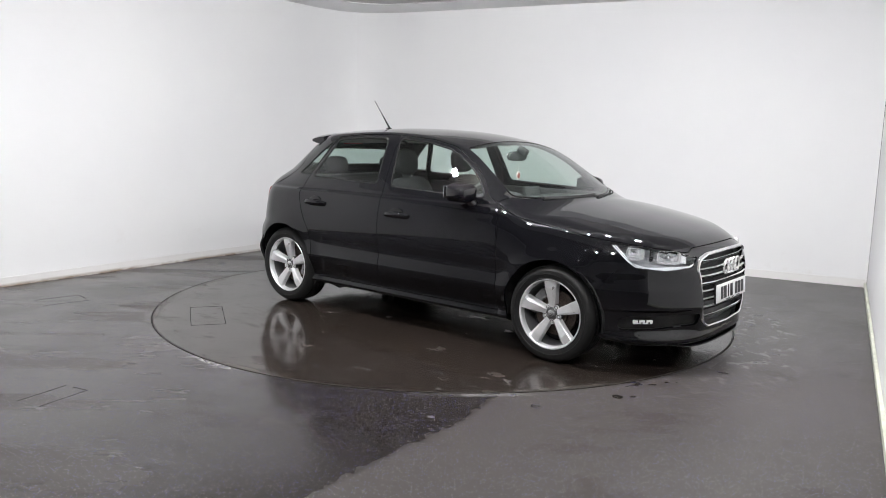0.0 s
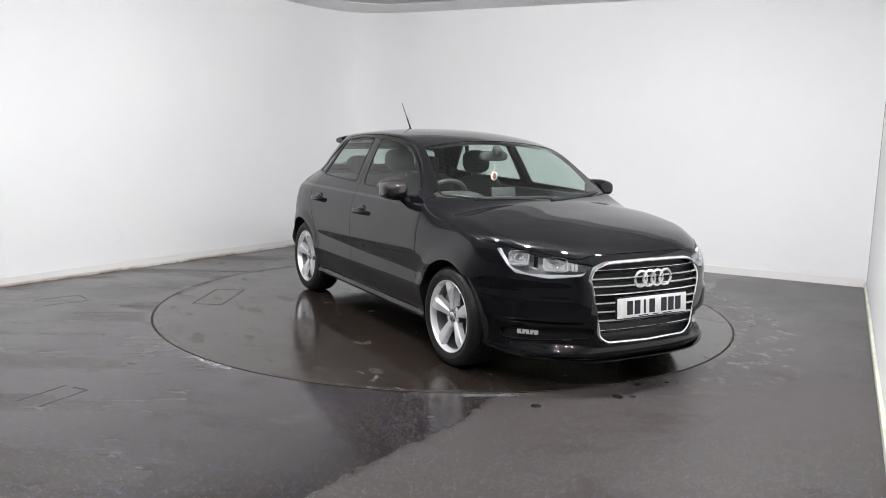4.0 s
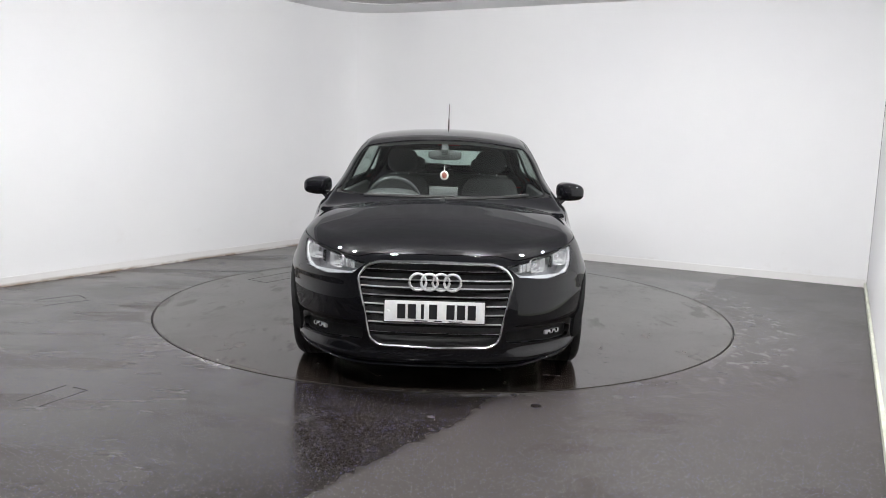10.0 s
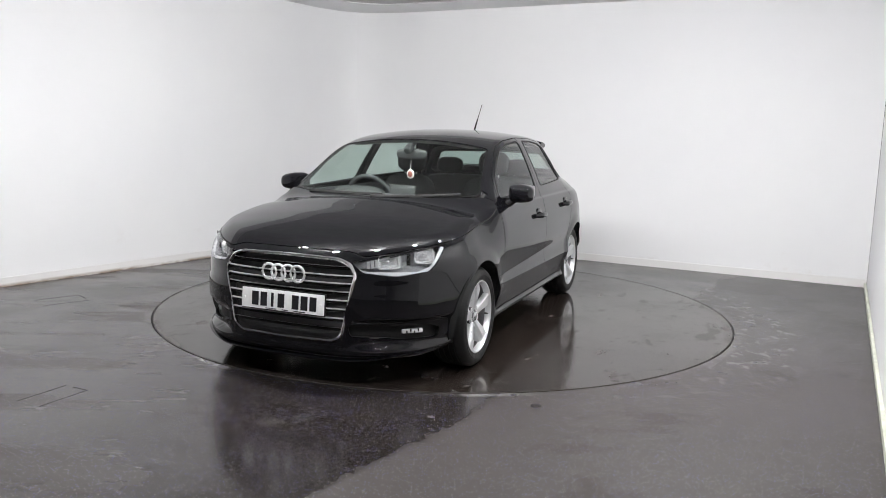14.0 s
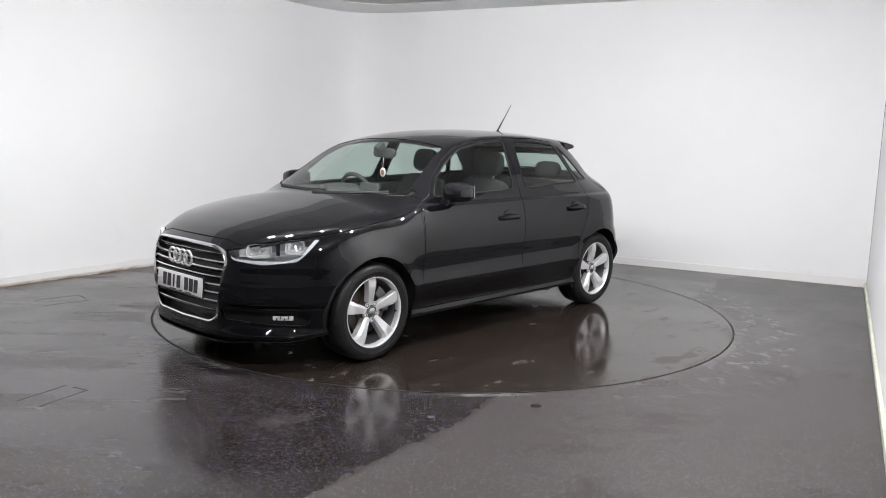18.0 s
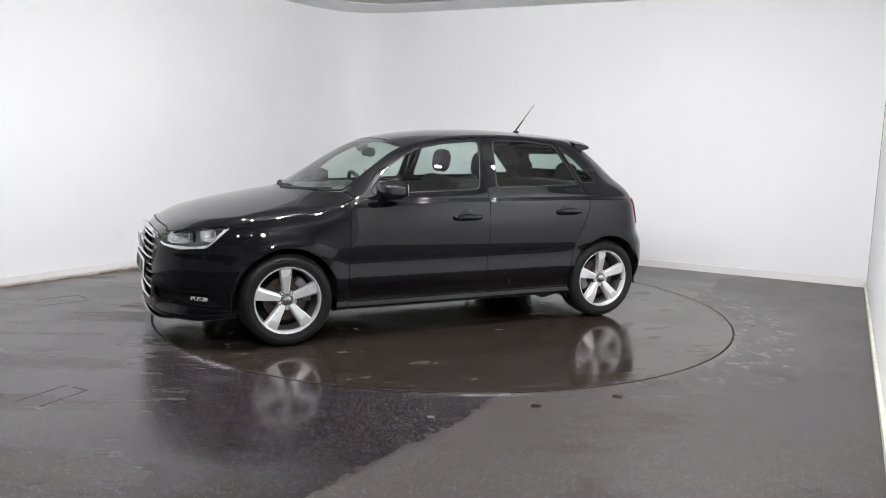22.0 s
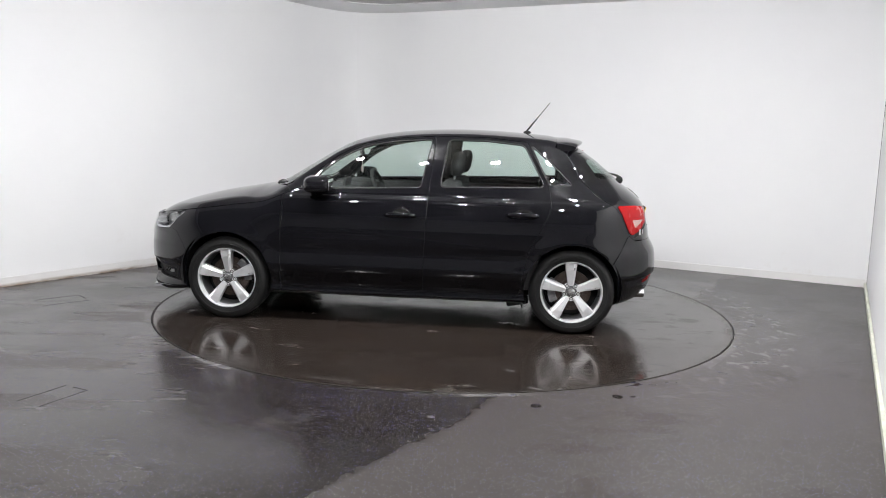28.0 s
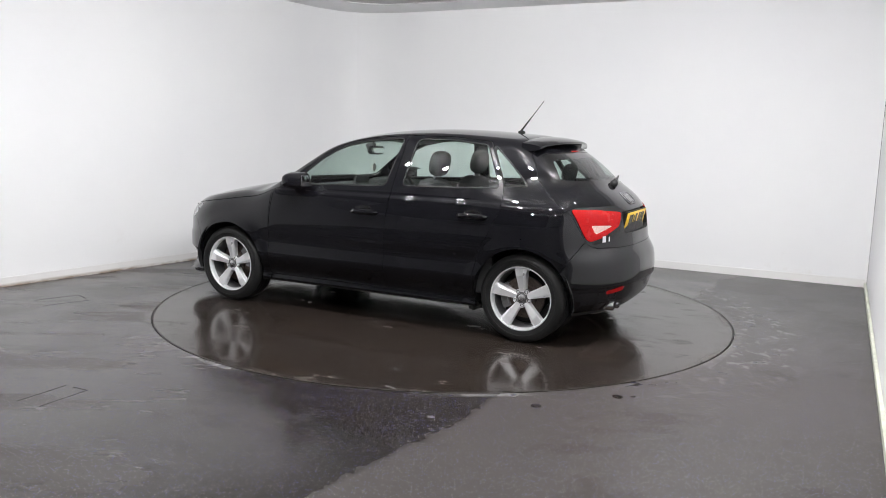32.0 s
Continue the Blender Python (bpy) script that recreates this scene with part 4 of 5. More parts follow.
    panel("cowl", pushed(cowl, -0.012), LINER, car, "black plastic windscreen cowl", 0.01)
    x, y, z = fields(rest)
    wing, rest = cut_panel(rest, lambda x, y, z: np.where(x > 0.5, 0.835 - x, 1.0), 0.002)
    panel("front_wing", wing, PAINT, car, "glossy black front wing", 0.012, "pair")
    sill, rest = cut_panel(rest, lambda x, y, z: np.where((y > 0.5) & (np.abs(x) < 0.95), z - 0.258, 1.0), 0.0015)
    panel("sill", sill, PAINT, car, "glossy black sill", 0.012, "pair")
    panel("body_shell", rest, PAINT, car, "glossy black roof and rear quarters", 0.012)
    verts, faces, n = [], [], 0
    for v, f in SEAMS:
        verts.append(v)
        faces += [tuple(i + n for i in q) for q in f]
        n += len(v)
    panel("panel_seam", (np.vstack(verts), faces), DARK_GAP, car, "", 0)
    v, f = split(rest, 1.30 - rest[0][:, 2])[0]
    panel("headliner", pushed((v, f), -0.03), HEADLINER, car, "pale grey headliner", 0)
    return doors, gate


doors, tailgate = build_body()


def build_handles():
    for pair, x0, z0 in ((doors[0], -0.025, 0.803), (doors[1], -0.874, 0.829)):
        for k, door in enumerate(pair):
            s = 1 if k == 0 else -1
            w = float(half_width(np.array([x0]), np.array([z0]))[0])
            bm = bmesh.new()
            pts = [(x0 + 0.108 * u, s * (w + 0.004 + 0.034 * (1 - u**4)), z0 + 0.004 * (1 - u * u)) for u in [i / 10 - 1 for i in range(21)]]
            add_tube(bm, pts, [0.009 + 0.007 * (1 - (i / 10 - 1) ** 4) for i in range(21)], 12, squash=(0.75, 1.25))
            part("handle", put_right(bm), PAINT, door, "glossy black bar handle", 50)
            bm = bmesh.new()
            superellipsoid(bm, (x0 - 0.005, s * (w - 0.004), z0 - 0.004), (0.072, 0.006, 0.054), 1, 1, 24, 12)
            part("handle_cup", put_right(bm), PIANO, door, "dark handle cup", 50)


def build_mirrors():
    for s in (1, -1):
        bm = bmesh.new()
        superellipsoid(bm, (0.548, s * 0.874, 0.998), (0.103, 0.084, 0.064), 0.62, 0.55, 32, 20, (0, 0, s * 10))
        for v in bm.verts:
            t = (abs(v.co.y) - 0.865) / 0.098
            v.co.z = 1.000 + (v.co.z - 1.000) * (1.0 - 0.18 * max(0, t) - 0.05 * max(0, -t)) - 0.004 * t
            v.co.x = 0.52 + (v.co.x - 0.52) * (1.0 if v.co.x > 0.52 else 0.75)
        ob = part("door_mirror", put_right(bm), PAINT, car, "glossy black door mirror", 60)
        bm = bmesh.new()
        add_box(bm, (0.4625, s * 0.874, 1.000), (0.004, 0.120, 0.080), 0.0015)
        part("mirror_glass", bm, MIRROR_GLASS, ob, "mirror glass", 40)
        bm = bmesh.new()
        add_tube(bm, [(0.585, s * 0.775, 0.915), (0.580, s * 0.800, 0.935), (0.565, s * 0.835, 0.962), (0.56, s * 0.855, 0.985)], [0.045, 0.036, 0.03, 0.03], 14, squash=(1.0, 0.8))
        part("mirror_foot", put_right(bm), PIANO, ob, "black mirror foot", 50)
        bm = bmesh.new()
        add_tube(bm, [(0.60, s * 0.780, 0.962), (0.622, s * 0.865, 0.962), (0.60, s * 0.945, 0.972)], 0.005, 8)
        part("indicator_strip", put_right(bm), SEAL, ob, "thin side indicator strip", 50)


def nose_x(y, z):
    return float(NOSE(np.array([z]))[0]) - 0.88 * abs(y) ** 3.4


def build_grille():
    ob = new("grille")
    ob.parent = car
    tagged(ob, "black grille with chrome bars and a chrome frame")
    outline = [(u, v) for u, v in round_poly([q for q in GRILLE if q[0] >= 0] + [(-u, v) for u, v in reversed([q for q in GRILLE if q[0] > 0])], 0.022)]
    bm = bmesh.new()
    n = len(outline)
    mid = np.array([0.0, 0.49])
    rows = []
    for off, push in ((0.012, -0.012), (0.010, 0.005), (0.003, 0.010), (-0.004, 0.005), (-0.006, -0.012), (-0.006, -0.05)):
        ring = []
        for k, q in enumerate(outline):
            a, b = np.array(outline[k - 1]), np.array(outline[(k + 1) % n])
            d = b - a
            nrm = np.array([d[1], -d[0]]) / (np.linalg.norm(d) + 1e-9)
            if nrm @ (np.array(q) - mid) < 0:
                nrm = -nrm
            w = np.array(q) + nrm * off
            ring.append(bm.verts.new((nose_x(w[0], min(max(w[1], 0.3), 0.66)) + push, w[0], w[1])))
        rows.append(ring)
    for a, b in zip(rows, rows[1:]):
        for j in range(n):
            bm.faces.new((a[j], a[(j + 1) % n], b[(j + 1) % n], b[j]))
    part("grille_frame", put_right(bm), CHROME, ob, "chrome grille frame", 40)
    bm = bmesh.new()
    vs = [bm.verts.new((nose_x(u, v) - 0.055, u, v)) for u, v in outline]
    bm.faces.new(vs)
    part("grille_backing", put_right(bm), GRILLE_GREY, ob, "black grille mesh")
    pts = np.array(outline)
    for k, z in enumerate((0.664, 0.617, 0.576, 0.534, 0.486, 0.439, 0.389, 0.337)):
        span = [abs(a[0] + (b[0] - a[0]) * (z - a[1]) / (b[1] - a[1])) for a, b in zip(pts, np.roll(pts, -1, 0)) if (a[1] - z) * (b[1] - z) < 0]
        w = min(span) - 0.008
        bm = bmesh.new()
        add_tube(bm, [(nose_x(w * u, z) - 0.012, w * u, z) for u in [i / 12 - 1 for i in range(25)]], 0.0055 if k != 3 else 0.008, 8, squash=(1.6, 0.8))
        part("grille_bar", put_right(bm), CHROME if k in (0, 3, 7) else BAR_SILVER, ob, "thin chrome grille bar", 50)
        bm = bmesh.new()
        add_tube(bm, [(nose_x(w * u, z) - 0.022, w * u, z - 0.012) for u in [i / 12 - 1 for i in range(25)]], 0.010, 8, squash=(1.4, 0.8))
        part("grille_slat", put_right(bm), PIANO, ob, "black grille slat", 50)
    for k in range(4):
        bm = bmesh.new()
        c = (k - 1.5) * 0.0600
        add_tube(bm, [(2.030 + 0.002 * (k % 2), c + 0.0430 * math.cos(a), 0.611 + 0.0430 * math.sin(a)) for a in [2 * math.pi * i / 40 for i in range(40)]], 0.0072, 10, True)
        part("emblem_ring", put_right(bm), RING, ob, "plain chrome ring", 60)
    return ob


def build_plate(name, x, z, tilt, turn, material, label):
    ob = new(name)
    ob.parent = car
    ob.matrix_basis = pose(x, 0, z, 0, tilt, turn)
    tagged(ob, label)
    bm = bmesh.new()
    add_box(bm, (0, 0, 0), (0.006, 0.520, 0.111), 0.0025)
    part("plate_board", bm, material, ob, smooth=40)
    bm = bmesh.new()
    add_box(bm, (-0.008, 0, 0), (0.010, 0.530, 0.122), 0.003)
    part("plate_holder", bm, PLASTIC, ob, "black plate holder", 40)
    y = -0.193
    for k in range(7):
        if k == 4:
            y += 0.035
        bm = bmesh.new()
        w = 0.016 if k == 2 else 0.042
        add_box(bm, (0.0040, y + 0.021, 0), (0.002, w, 0.076), 0.0005)
        part("mark_bar", bm, INK, ob, "plain dark bar")
        y += 0.055
    for k in range(3):
        bm = bmesh.new()
        add_box(bm, (0.0036, (k - 1) * 0.09 + 0.02, -0.049), (0.0015, 0.07 if k != 1 else 0.04, 0.005))
        part("maker_bar", bm, INK, ob, "thin dark bar")
    for s in (-1, 1):
        bm = bmesh.new()
        superellipsoid(bm, (0.0035, s * 0.240, 0), (0.003, 0.007, 0.007), 1, 1, 12, 8)
        part("screw_cap", put_right(bm), material, ob, "small screw cap", 60)
    return ob


def build_front_bits():
    for s in (1, -1):
        bm = bmesh.new()
        add_box(bm, (1.748, s * 0.637, 0.306), (0.03, 0.120, 0.026), 0.007, (0, 0, s * 44))
        ob = part("fog_lamp", bm, WHITE_GUIDE, car, "small clear fog lamp with dark notches", 40)
        for k in (-1, 0, 1, 2):
            bm = bmesh.new()
            d = -0.012 + 0.022 * k
            add_box(bm, (1.761 - d * 0.695, s * (0.649 + d * 0.719), 0.300 if k % 2 else 0.312), (0.012, 0.006, 0.016), 0.002, (0, 0, s * 44))
            part("fog_divider", bm, PLASTIC, ob, "dark notch")
        bm = bmesh.new()
        pts = [(nose_x(v, 0.18) - 0.008 - 0.030 * smooth_step(0.64, 0.77, v), s * v, 0.158 + 0.050 * smooth_step(0.38, 0.76, v)) for v in [i * 0.02 for i in range(39)]]
        add_tube(bm, pts, [0.011 - 0.006 * smooth_step(0.70, 0.76, i * 0.02) for i in range(39)], 12, squash=(3.0, 0.62))
        part("front_lip", put_right(bm), PAINT, car, "glossy black lower lip", 60)
        # wipers lying on the cowl
    for y0, y1 in ((-0.50, 0.08), (0.02, 0.56)):
        ob = new("wiper")
        ob.parent = car
        tagged(ob, "thin black windscreen wiper")
        bm = bmesh.new()
        pts = []
        for i in range(9):
            y = y0 + (y1 - y0) * i / 8
            x = 1.060 - 0.476 * y * y - 0.03 * i / 8
            z = float(TOP_LINE(np.array([x]))[0] - CROWN(np.array([x]))[0] * (abs(y) / 0.7) ** 2.2) - 0.003
            pts.append((x + 0.010, y, z))
        add_tube(bm, pts, [0.012, 0.010, 0.008, 0.007, 0.006, 0.006, 0.005, 0.005, 0.004], 8)
        part("wiper_arm", put_right(bm), LINER, ob, smooth=50)
        bm = bmesh.new()
        add_tube(bm, [(px - 0.022, py, pz + 0.004) for px, py, pz in pts], 0.005, 8, squash=(1, 1.6))
        part("wiper_blade", put_right(bm), RUBBER, ob, smooth=50)


def build_rear_bits():
    bm = bmesh.new()
    rows = []
    for i in range(33):
        y = -0.535 + 1.07 * i / 32
        x0, x1 = -1.10, -1.308 + 0.26 * y * y
        def top(x, y=y):
            return float(TOP_LINE(np.array([x]))[0] - CROWN(np.array([x]))[0] * (abs(y) / 0.7) ** 2.2)
        edge = smooth_step(0.535, 0.47, abs(y))
        lift = 0.011 * edge
        pts = [(x0, top(x0) - 0.004), (x0 * 0.6 + x1 * 0.4, top(x0 * 0.6 + x1 * 0.4) + lift * 0.7), (x1 + 0.02, top(x1 + 0.02) + lift), (x1, top(x1) + lift - 0.006), (x1 + 0.004, top(x1) + lift - 0.02), (x1 + 0.06, top(x1 + 0.06) - 0.045), (x0, top(x0) - 0.06)]
        rows.append([bm.verts.new((px, y, pz)) for px, pz in pts])
    for a, b in zip(rows, rows[1:]):
        for j in range(7):
            bm.faces.new((a[j], a[(j + 1) % 7], b[(j + 1) % 7], b[j]))
    bm.faces.new(rows[0])
    bm.faces.new(rows[-1])
    part("roof_spoiler", put_right(bm), PAINT, car, "glossy black roof spoiler", 50)
    bm = bmesh.new()
    add_box(bm, (-1.305, 0, 1.268), (0.02, 0.20, 0.012), 0.004)
    part("brake_light", bm, RED_LENS, car, "slim red high brake light", 40)
    # aerial
    ob = new("aerial")
    ob.parent = car
    tagged(ob, "thin black raked roof aerial")
    bm = bmesh.new()
    superellipsoid(bm, (-0.882, 0, 1.399), (0.030, 0.016, 0.012), 1, 1, 18, 10)
    part("aerial_base", put_right(bm), PLASTIC, ob, smooth=60)
    bm = bmesh.new()
    add_tube(bm, [(-0.875, 0, 1.405), (-0.945, 0, 1.495), (-0.955, 0, 1.508), (-1.048, 0, 1.628)], [0.0075, 0.0055, 0.0032, 0.0026], 8)
    part("aerial_rod", put_right(bm), PLASTIC, ob, smooth=60)
    # rear wiper
    ob = new("rear_wiper")
    ob.parent = car
    tagged(ob, "black rear wiper on the tailgate glass")
    bm = bmesh.new()
    superellipsoid(bm, (-1.607, 0.0, 1.050), (0.028, 0.026, 0.026), 0.8, 0.8, 16, 10)
    part("wiper_hub", put_right(bm), PLASTIC, ob, smooth=60)
    bm = bmesh.new()
    add_tube(bm, [(-1.618, 0.0, 1.066), (-1.600, -0.10, 1.080), (-1.575, -0.22, 1.086), (-1.545, -0.34, 1.090)], [0.012, 0.010, 0.007, 0.005], 8)
    part("wiper_arm", put_right(bm), PLASTIC, ob, smooth=60)
    # exhaust
    for y in (0.455, 0.365):
        bm = bmesh.new()
        rings = add_lathe(bm, [(0.028, 0.0), (0.033, 0.0), (0.035, 0.006), (0.035, 0.20), (0.03, 0.20), (0.029, 0.0)], 28)
        bmesh.ops.transform(bm, matrix=pose(-1.775 + (0.46 - y) * -0.12, y, 0.258, 0, 0, -90 + 4), verts=bm.verts)
        part("exhaust_pipe", put_right(bm), CHROME, car, "chrome exhaust tailpipe", 50)
    # plain chrome marks on the tailgate
    def tail_at(y, z):
        return float(TAIL(np.array([z]))[0]) + 0.62 * abs(y) ** 2.9
    for k in range(4):
        bm = bmesh.new()
        c = (k - 1.5) * 0.043
        add_tube(bm, [(tail_at(0, 0.955 + 0.036 * math.sin(a)) - 0.004, c + 0.036 * math.cos(a), 0.955 + 0.036 * math.sin(a)) for a in [2 * math.pi * i / 32 for i in range(32)]], 0.0035, 8, True)
        part("emblem_ring", put_right(bm), ALLOY_DARK, tailgate, "plain chrome ring", 60)
    for y, w, h in ((0.555, 0.034, 0.042), (0.515, 0.012, 0.034)):
        bm = bmesh.new()
        add_box(bm, (tail_at(y, 0.712) - 0.003, y, 0.712), (0.005, w, h), 0.0015, (0, 0, -26))
        part("badge_bar", bm, CHROME, tailgate, "plain chrome bar")


def spoke(bm, a):
    """One spoke, broad at the rim, with a flat face, a sloping facet along one flank and a fold near its outer end; a is its angle."""
    # (radius of the left edge, the ridge and the right edge, half-width, height of the left edge, the ridge and the right edge)
    rows = ((0.040, 0.040, 0.040, 0.021, 0.068, 0.071, 0.064), (0.075, 0.075, 0.075, 0.0245, 0.076, 0.079, 0.068), (0.115, 0.115, 0.115, 0.030, 0.085, 0.088, 0.074),
            (0.150, 0.160, 0.172, 0.0365, 0.093, 0.097, 0.082), (0.206, 0.208, 0.206, 0.0435, 0.098, 0.088, 0.070))
    c, s = math.cos(a), math.sin(a)
    grid = []
    for r0, rm, r1, w, h0, hm, h1 in rows:
        line = []
        for r, t, h in ((r0, -w - 0.004, h0 - 0.036), (r0, -w, h0 - 0.004), (r0, -w + 0.004, h0), (rm, w * 0.45, hm), (r1, w - 0.002, h1), (r1, w + 0.003, h1 - 0.034)):
            line.append(bm.verts.new((r * c - t * s, h, r * s + t * c)))
        grid.append(line)
    for p, q in zip(grid, grid[1:]):
        for j in range(5):
            bm.faces.new((p[j], p[j + 1], q[j + 1], q[j]))
        bm.faces.new((p[5], p[0], q[0], q[5]))
    bm.faces.new(grid[0])
    bm.faces.new(grid[-1])


def build_wheel():
    ob = new("wheel")
    tagged(ob, "silver five-spoke alloy wheel with a black tyre")
    bm = bmesh.new()
    prof = [(0.212, -0.092), (0.217, -0.101), (0.2215, -0.1055), (0.2235, -0.1035), (0.236, -0.1065), (0.246, -0.108), (0.2475, -0.1098), (0.250, -0.1098), (0.2515, -0.108), (0.264, -0.1085), (0.280, -0.101), (0.290, -0.088), (0.2965, -0.078)]
    grooves = []
    for c in (-0.052, -0.018, 0.018, 0.052):
        grooves += [(0.2995, c - 0.005), (0.293, c - 0.003), (0.293, c + 0.003), (0.2995, c + 0.005)]
    prof = prof + grooves + [(r, -h) for r, h in reversed(prof)]
    add_lathe(bm, prof, 80)
    part("tyre", put_right(bm), RUBBER, ob, "black rubber tyre", 35)
    bm = bmesh.new()
    add_lathe(bm, [(0.2175, 0.094), (0.2175, 0.1005), (0.2150, 0.1035), (0.2095, 0.1025), (0.2065, 0.098), (0.204, 0.088), (0.200, 0.066)], 72)
    part("rim", put_right(bm), ALLOY, ob, "silver alloy rim", 35)
    # the shade behind the spokes is put into the barrel's colour
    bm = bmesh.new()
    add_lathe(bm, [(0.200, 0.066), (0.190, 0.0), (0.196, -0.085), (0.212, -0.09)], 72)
    part("barrel", put_right(bm), ALLOY_DARK, ob, "inner rim barrel, alloy with its shade in the colour", 35)
    for k in range(5):
        bm = bmesh.new()
        spoke(bm, radians(88 + 72 * k))
        part("spoke", put_right(bm), ALLOY, ob, "broad silver spoke", 8)
    # same alloy as the spokes, coloured dark where the recess is shaded
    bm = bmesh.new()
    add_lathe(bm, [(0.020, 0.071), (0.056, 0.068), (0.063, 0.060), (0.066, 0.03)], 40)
    part("hub", put_right(bm), HUB_SHADE, ob, "alloy wheel hub recess with its shade in the colour", 30)
    bm = bmesh.new()
    rings = add_lathe(bm, [(0.002, 0.0815), (0.019, 0.081), (0.025, 0.078), (0.027, 0.068)], 32)
    part("hub_cap", put_right(bm), SATIN, ob, "grey hub cap", 40)
    for k in range(5):
        a = radians(88 + 36 + 72 * k)
        bm = bmesh.new()
        add_lathe(bm, [(0.0165, 0.060), (0.0165, 0.0705), (0.0145, 0.0715), (0.0120, 0.060), (0.0085, 0.060), (0.008, 0.068), (0.001, 0.0685)], 16)
        bmesh.ops.translate(bm, verts=bm.verts, vec=(0.050 * math.cos(a), 0.001, 0.050 * math.sin(a)))
        part("bolt", put_right(bm), ALLOY, ob, "silver wheel bolt", 30)
    bm = bmesh.new()
    add_lathe(bm, [(0.05, 0.034), (0.085, 0.034), (0.088, 0.020), (0.142, 0.020), (0.142, -0.002), (0.06, -0.002)], 48)
    part("brake_disc", put_right(bm), STEEL, ob, "rusty brown brake disc", 30)
    bm = bmesh.new()
    add_lathe(bm, [(0.002, -0.03), (0.188, -0.03)], 40)
    part("back_plate", put_right(bm), LINER, ob, "dark back plate")
    bm = bmesh.new()
    add_tube(bm, [(-0.190, 0.07, -0.02), (-0.186, 0.090, -0.02)], 0.005, 8)
    part("valve", put_right(bm), RUBBER, ob, "black tyre valve", 40)
    return ob


def build_caliper(x, y, s, back):
    bm = bmesh.new()
    for i in range(7):
        a = radians((-28 if back else 128) + 9 * i)
        add_box(bm, (x + 0.138 * math.cos(a), y + s * 0.012, HUB_Z + 0.138 * math.sin(a)), (0.056, 0.06, 0.03), 0.006, (0, -math.degrees(a), 0))
    part("brake_caliper", bm, ALLOY_DARK, car, "grey brake caliper", 40)


def build_wheels():
    wheel = build_wheel()
    wheel.parent = car
    wheel.matrix_basis = pose(HUB_F, TRACK_F, HUB_Z)
    for hx, hy, turn in ((HUB_R, TRACK_R, 0), (HUB_F, -TRACK_F, 180), (HUB_R, -TRACK_R, 180)):
        copy_thing(wheel, pose(hx, hy, HUB_Z, 0, 0, turn)).parent = car
    for hx in (HUB_F, HUB_R):
        for s in (1, -1):
            build_caliper(hx, s * (TRACK_F if hx > 0 else TRACK_R), s, hx < 0)
            bm = bmesh.new()
            inner, outer, wall = [], [], []
            for i in range(41):
                a = radians(-12 + 204 * i / 40)
                c, q = math.cos(a), math.sin(a)
                r = 0.350
                w = float(half_width(np.array([hx + r * c]), np.array([max(0.24, HUB_Z + 0.008 + r * q)]))[0]) - 0.006
                outer.append(bm.verts.new((hx + r * c, s * w, HUB_Z + 0.008 + r * q)))
                inner.append(bm.verts.new((hx + 0.345 * c, s * 0.50, HUB_Z + 0.345 * q)))
                wall.append(bm.verts.new((hx + 0.05 * c, s * 0.50, HUB_Z + 0.05 * q)))
            for i in range(40):
                bm.faces.new((outer[i], outer[i + 1], inner[i + 1], inner[i]))
                bm.faces.new((inner[i], inner[i + 1], wall[i + 1], wall[i]))
            part("arch_liner", put_right(bm), LINER, car, "dark wheel arch liner", 50)


def build_underside():
    bm = bmesh.new()
    add_tube(bm, [(-1.20, -0.60, 0.25), (-1.16, -0.3, 0.215), (-1.16, 0.3, 0.215), (-1.20, 0.60, 0.25)], 0.035, 12)
    part("rear_axle", put_right(bm), LINER, car, "dark rear axle beam", 60)
    bm = bmesh.new()
    superellipsoid(bm, (-1.58, 0.05, 0.22), (0.11, 0.42, 0.065), 0.6, 0.7, 28, 14)
    part("silencer", put_right(bm), STEEL, car, "dull steel silencer", 60)
    bm = bmesh.new()
    add_tube(bm, [(0.6, 0.05, 0.185), (-0.7, 0.08, 0.18), (-1.1, 0.20, 0.175), (-1.5, 0.1, 0.22)], 0.028, 12)
    part("exhaust_tube", put_right(bm), STEEL, car, "dull steel exhaust tube", 60)
    for s in (1, -1):
        bm = bmesh.new()
        add_box(bm, (-0.86, s * 0.60, 0.185), (0.16, 0.10, 0.055), 0.014, (0, 12, 0))
        part("trailing_arm", bm, LINER, car, "dark trailing arm", 40)
        for x in (-0.89,):
            bm = bmesh.new()
            add_box(bm, (x, s * 0.755, 0.200), (0.012, 0.12, 0.045), 0.004, (0, 14 if x > 0 else 20, 0))
            part("wheel_deflector", bm, PLASTIC, car, "small black wheel deflector", 40)


def build_seat(y):
    ob = new("front_seat")
    ob.parent = car
    tagged(ob, "dark cloth front seat with a rounded headrest")
    bm = bmesh.new()
    superellipsoid(bm, (0.05, y, 0.47), (0.27, 0.25, 0.10), 0.5, 0.5, 28, 14, (0, -6, 0))
    part("seat_cushion", put_right(bm), CLOTH, ob, smooth=70)
    bm = bmesh.new()
    superellipsoid(bm, (-0.280, y, 0.735), (0.085, 0.230, 0.310), 0.5, 0.55, 28, 18, (0, -14, 0))
    part("seat_back", put_right(bm), CLOTH, ob, smooth=70)
    bm = bmesh.new()
    superellipsoid(bm, (-0.380, y, 1.150), (0.050, 0.122, 0.095), 0.7, 0.7, 24, 14, (0, -10, 0))
    part("headrest", put_right(bm), CLOTH, ob, smooth=70)
    for s in (-0.05, 0.05):
        bm = bmesh.new()
        add_tube(bm, [(-0.355, y + s, 1.03), (-0.378, y + s, 1.12)], 0.006, 8)
        part("headrest_post", put_right(bm), SATIN, ob, "steel headrest post", 60)


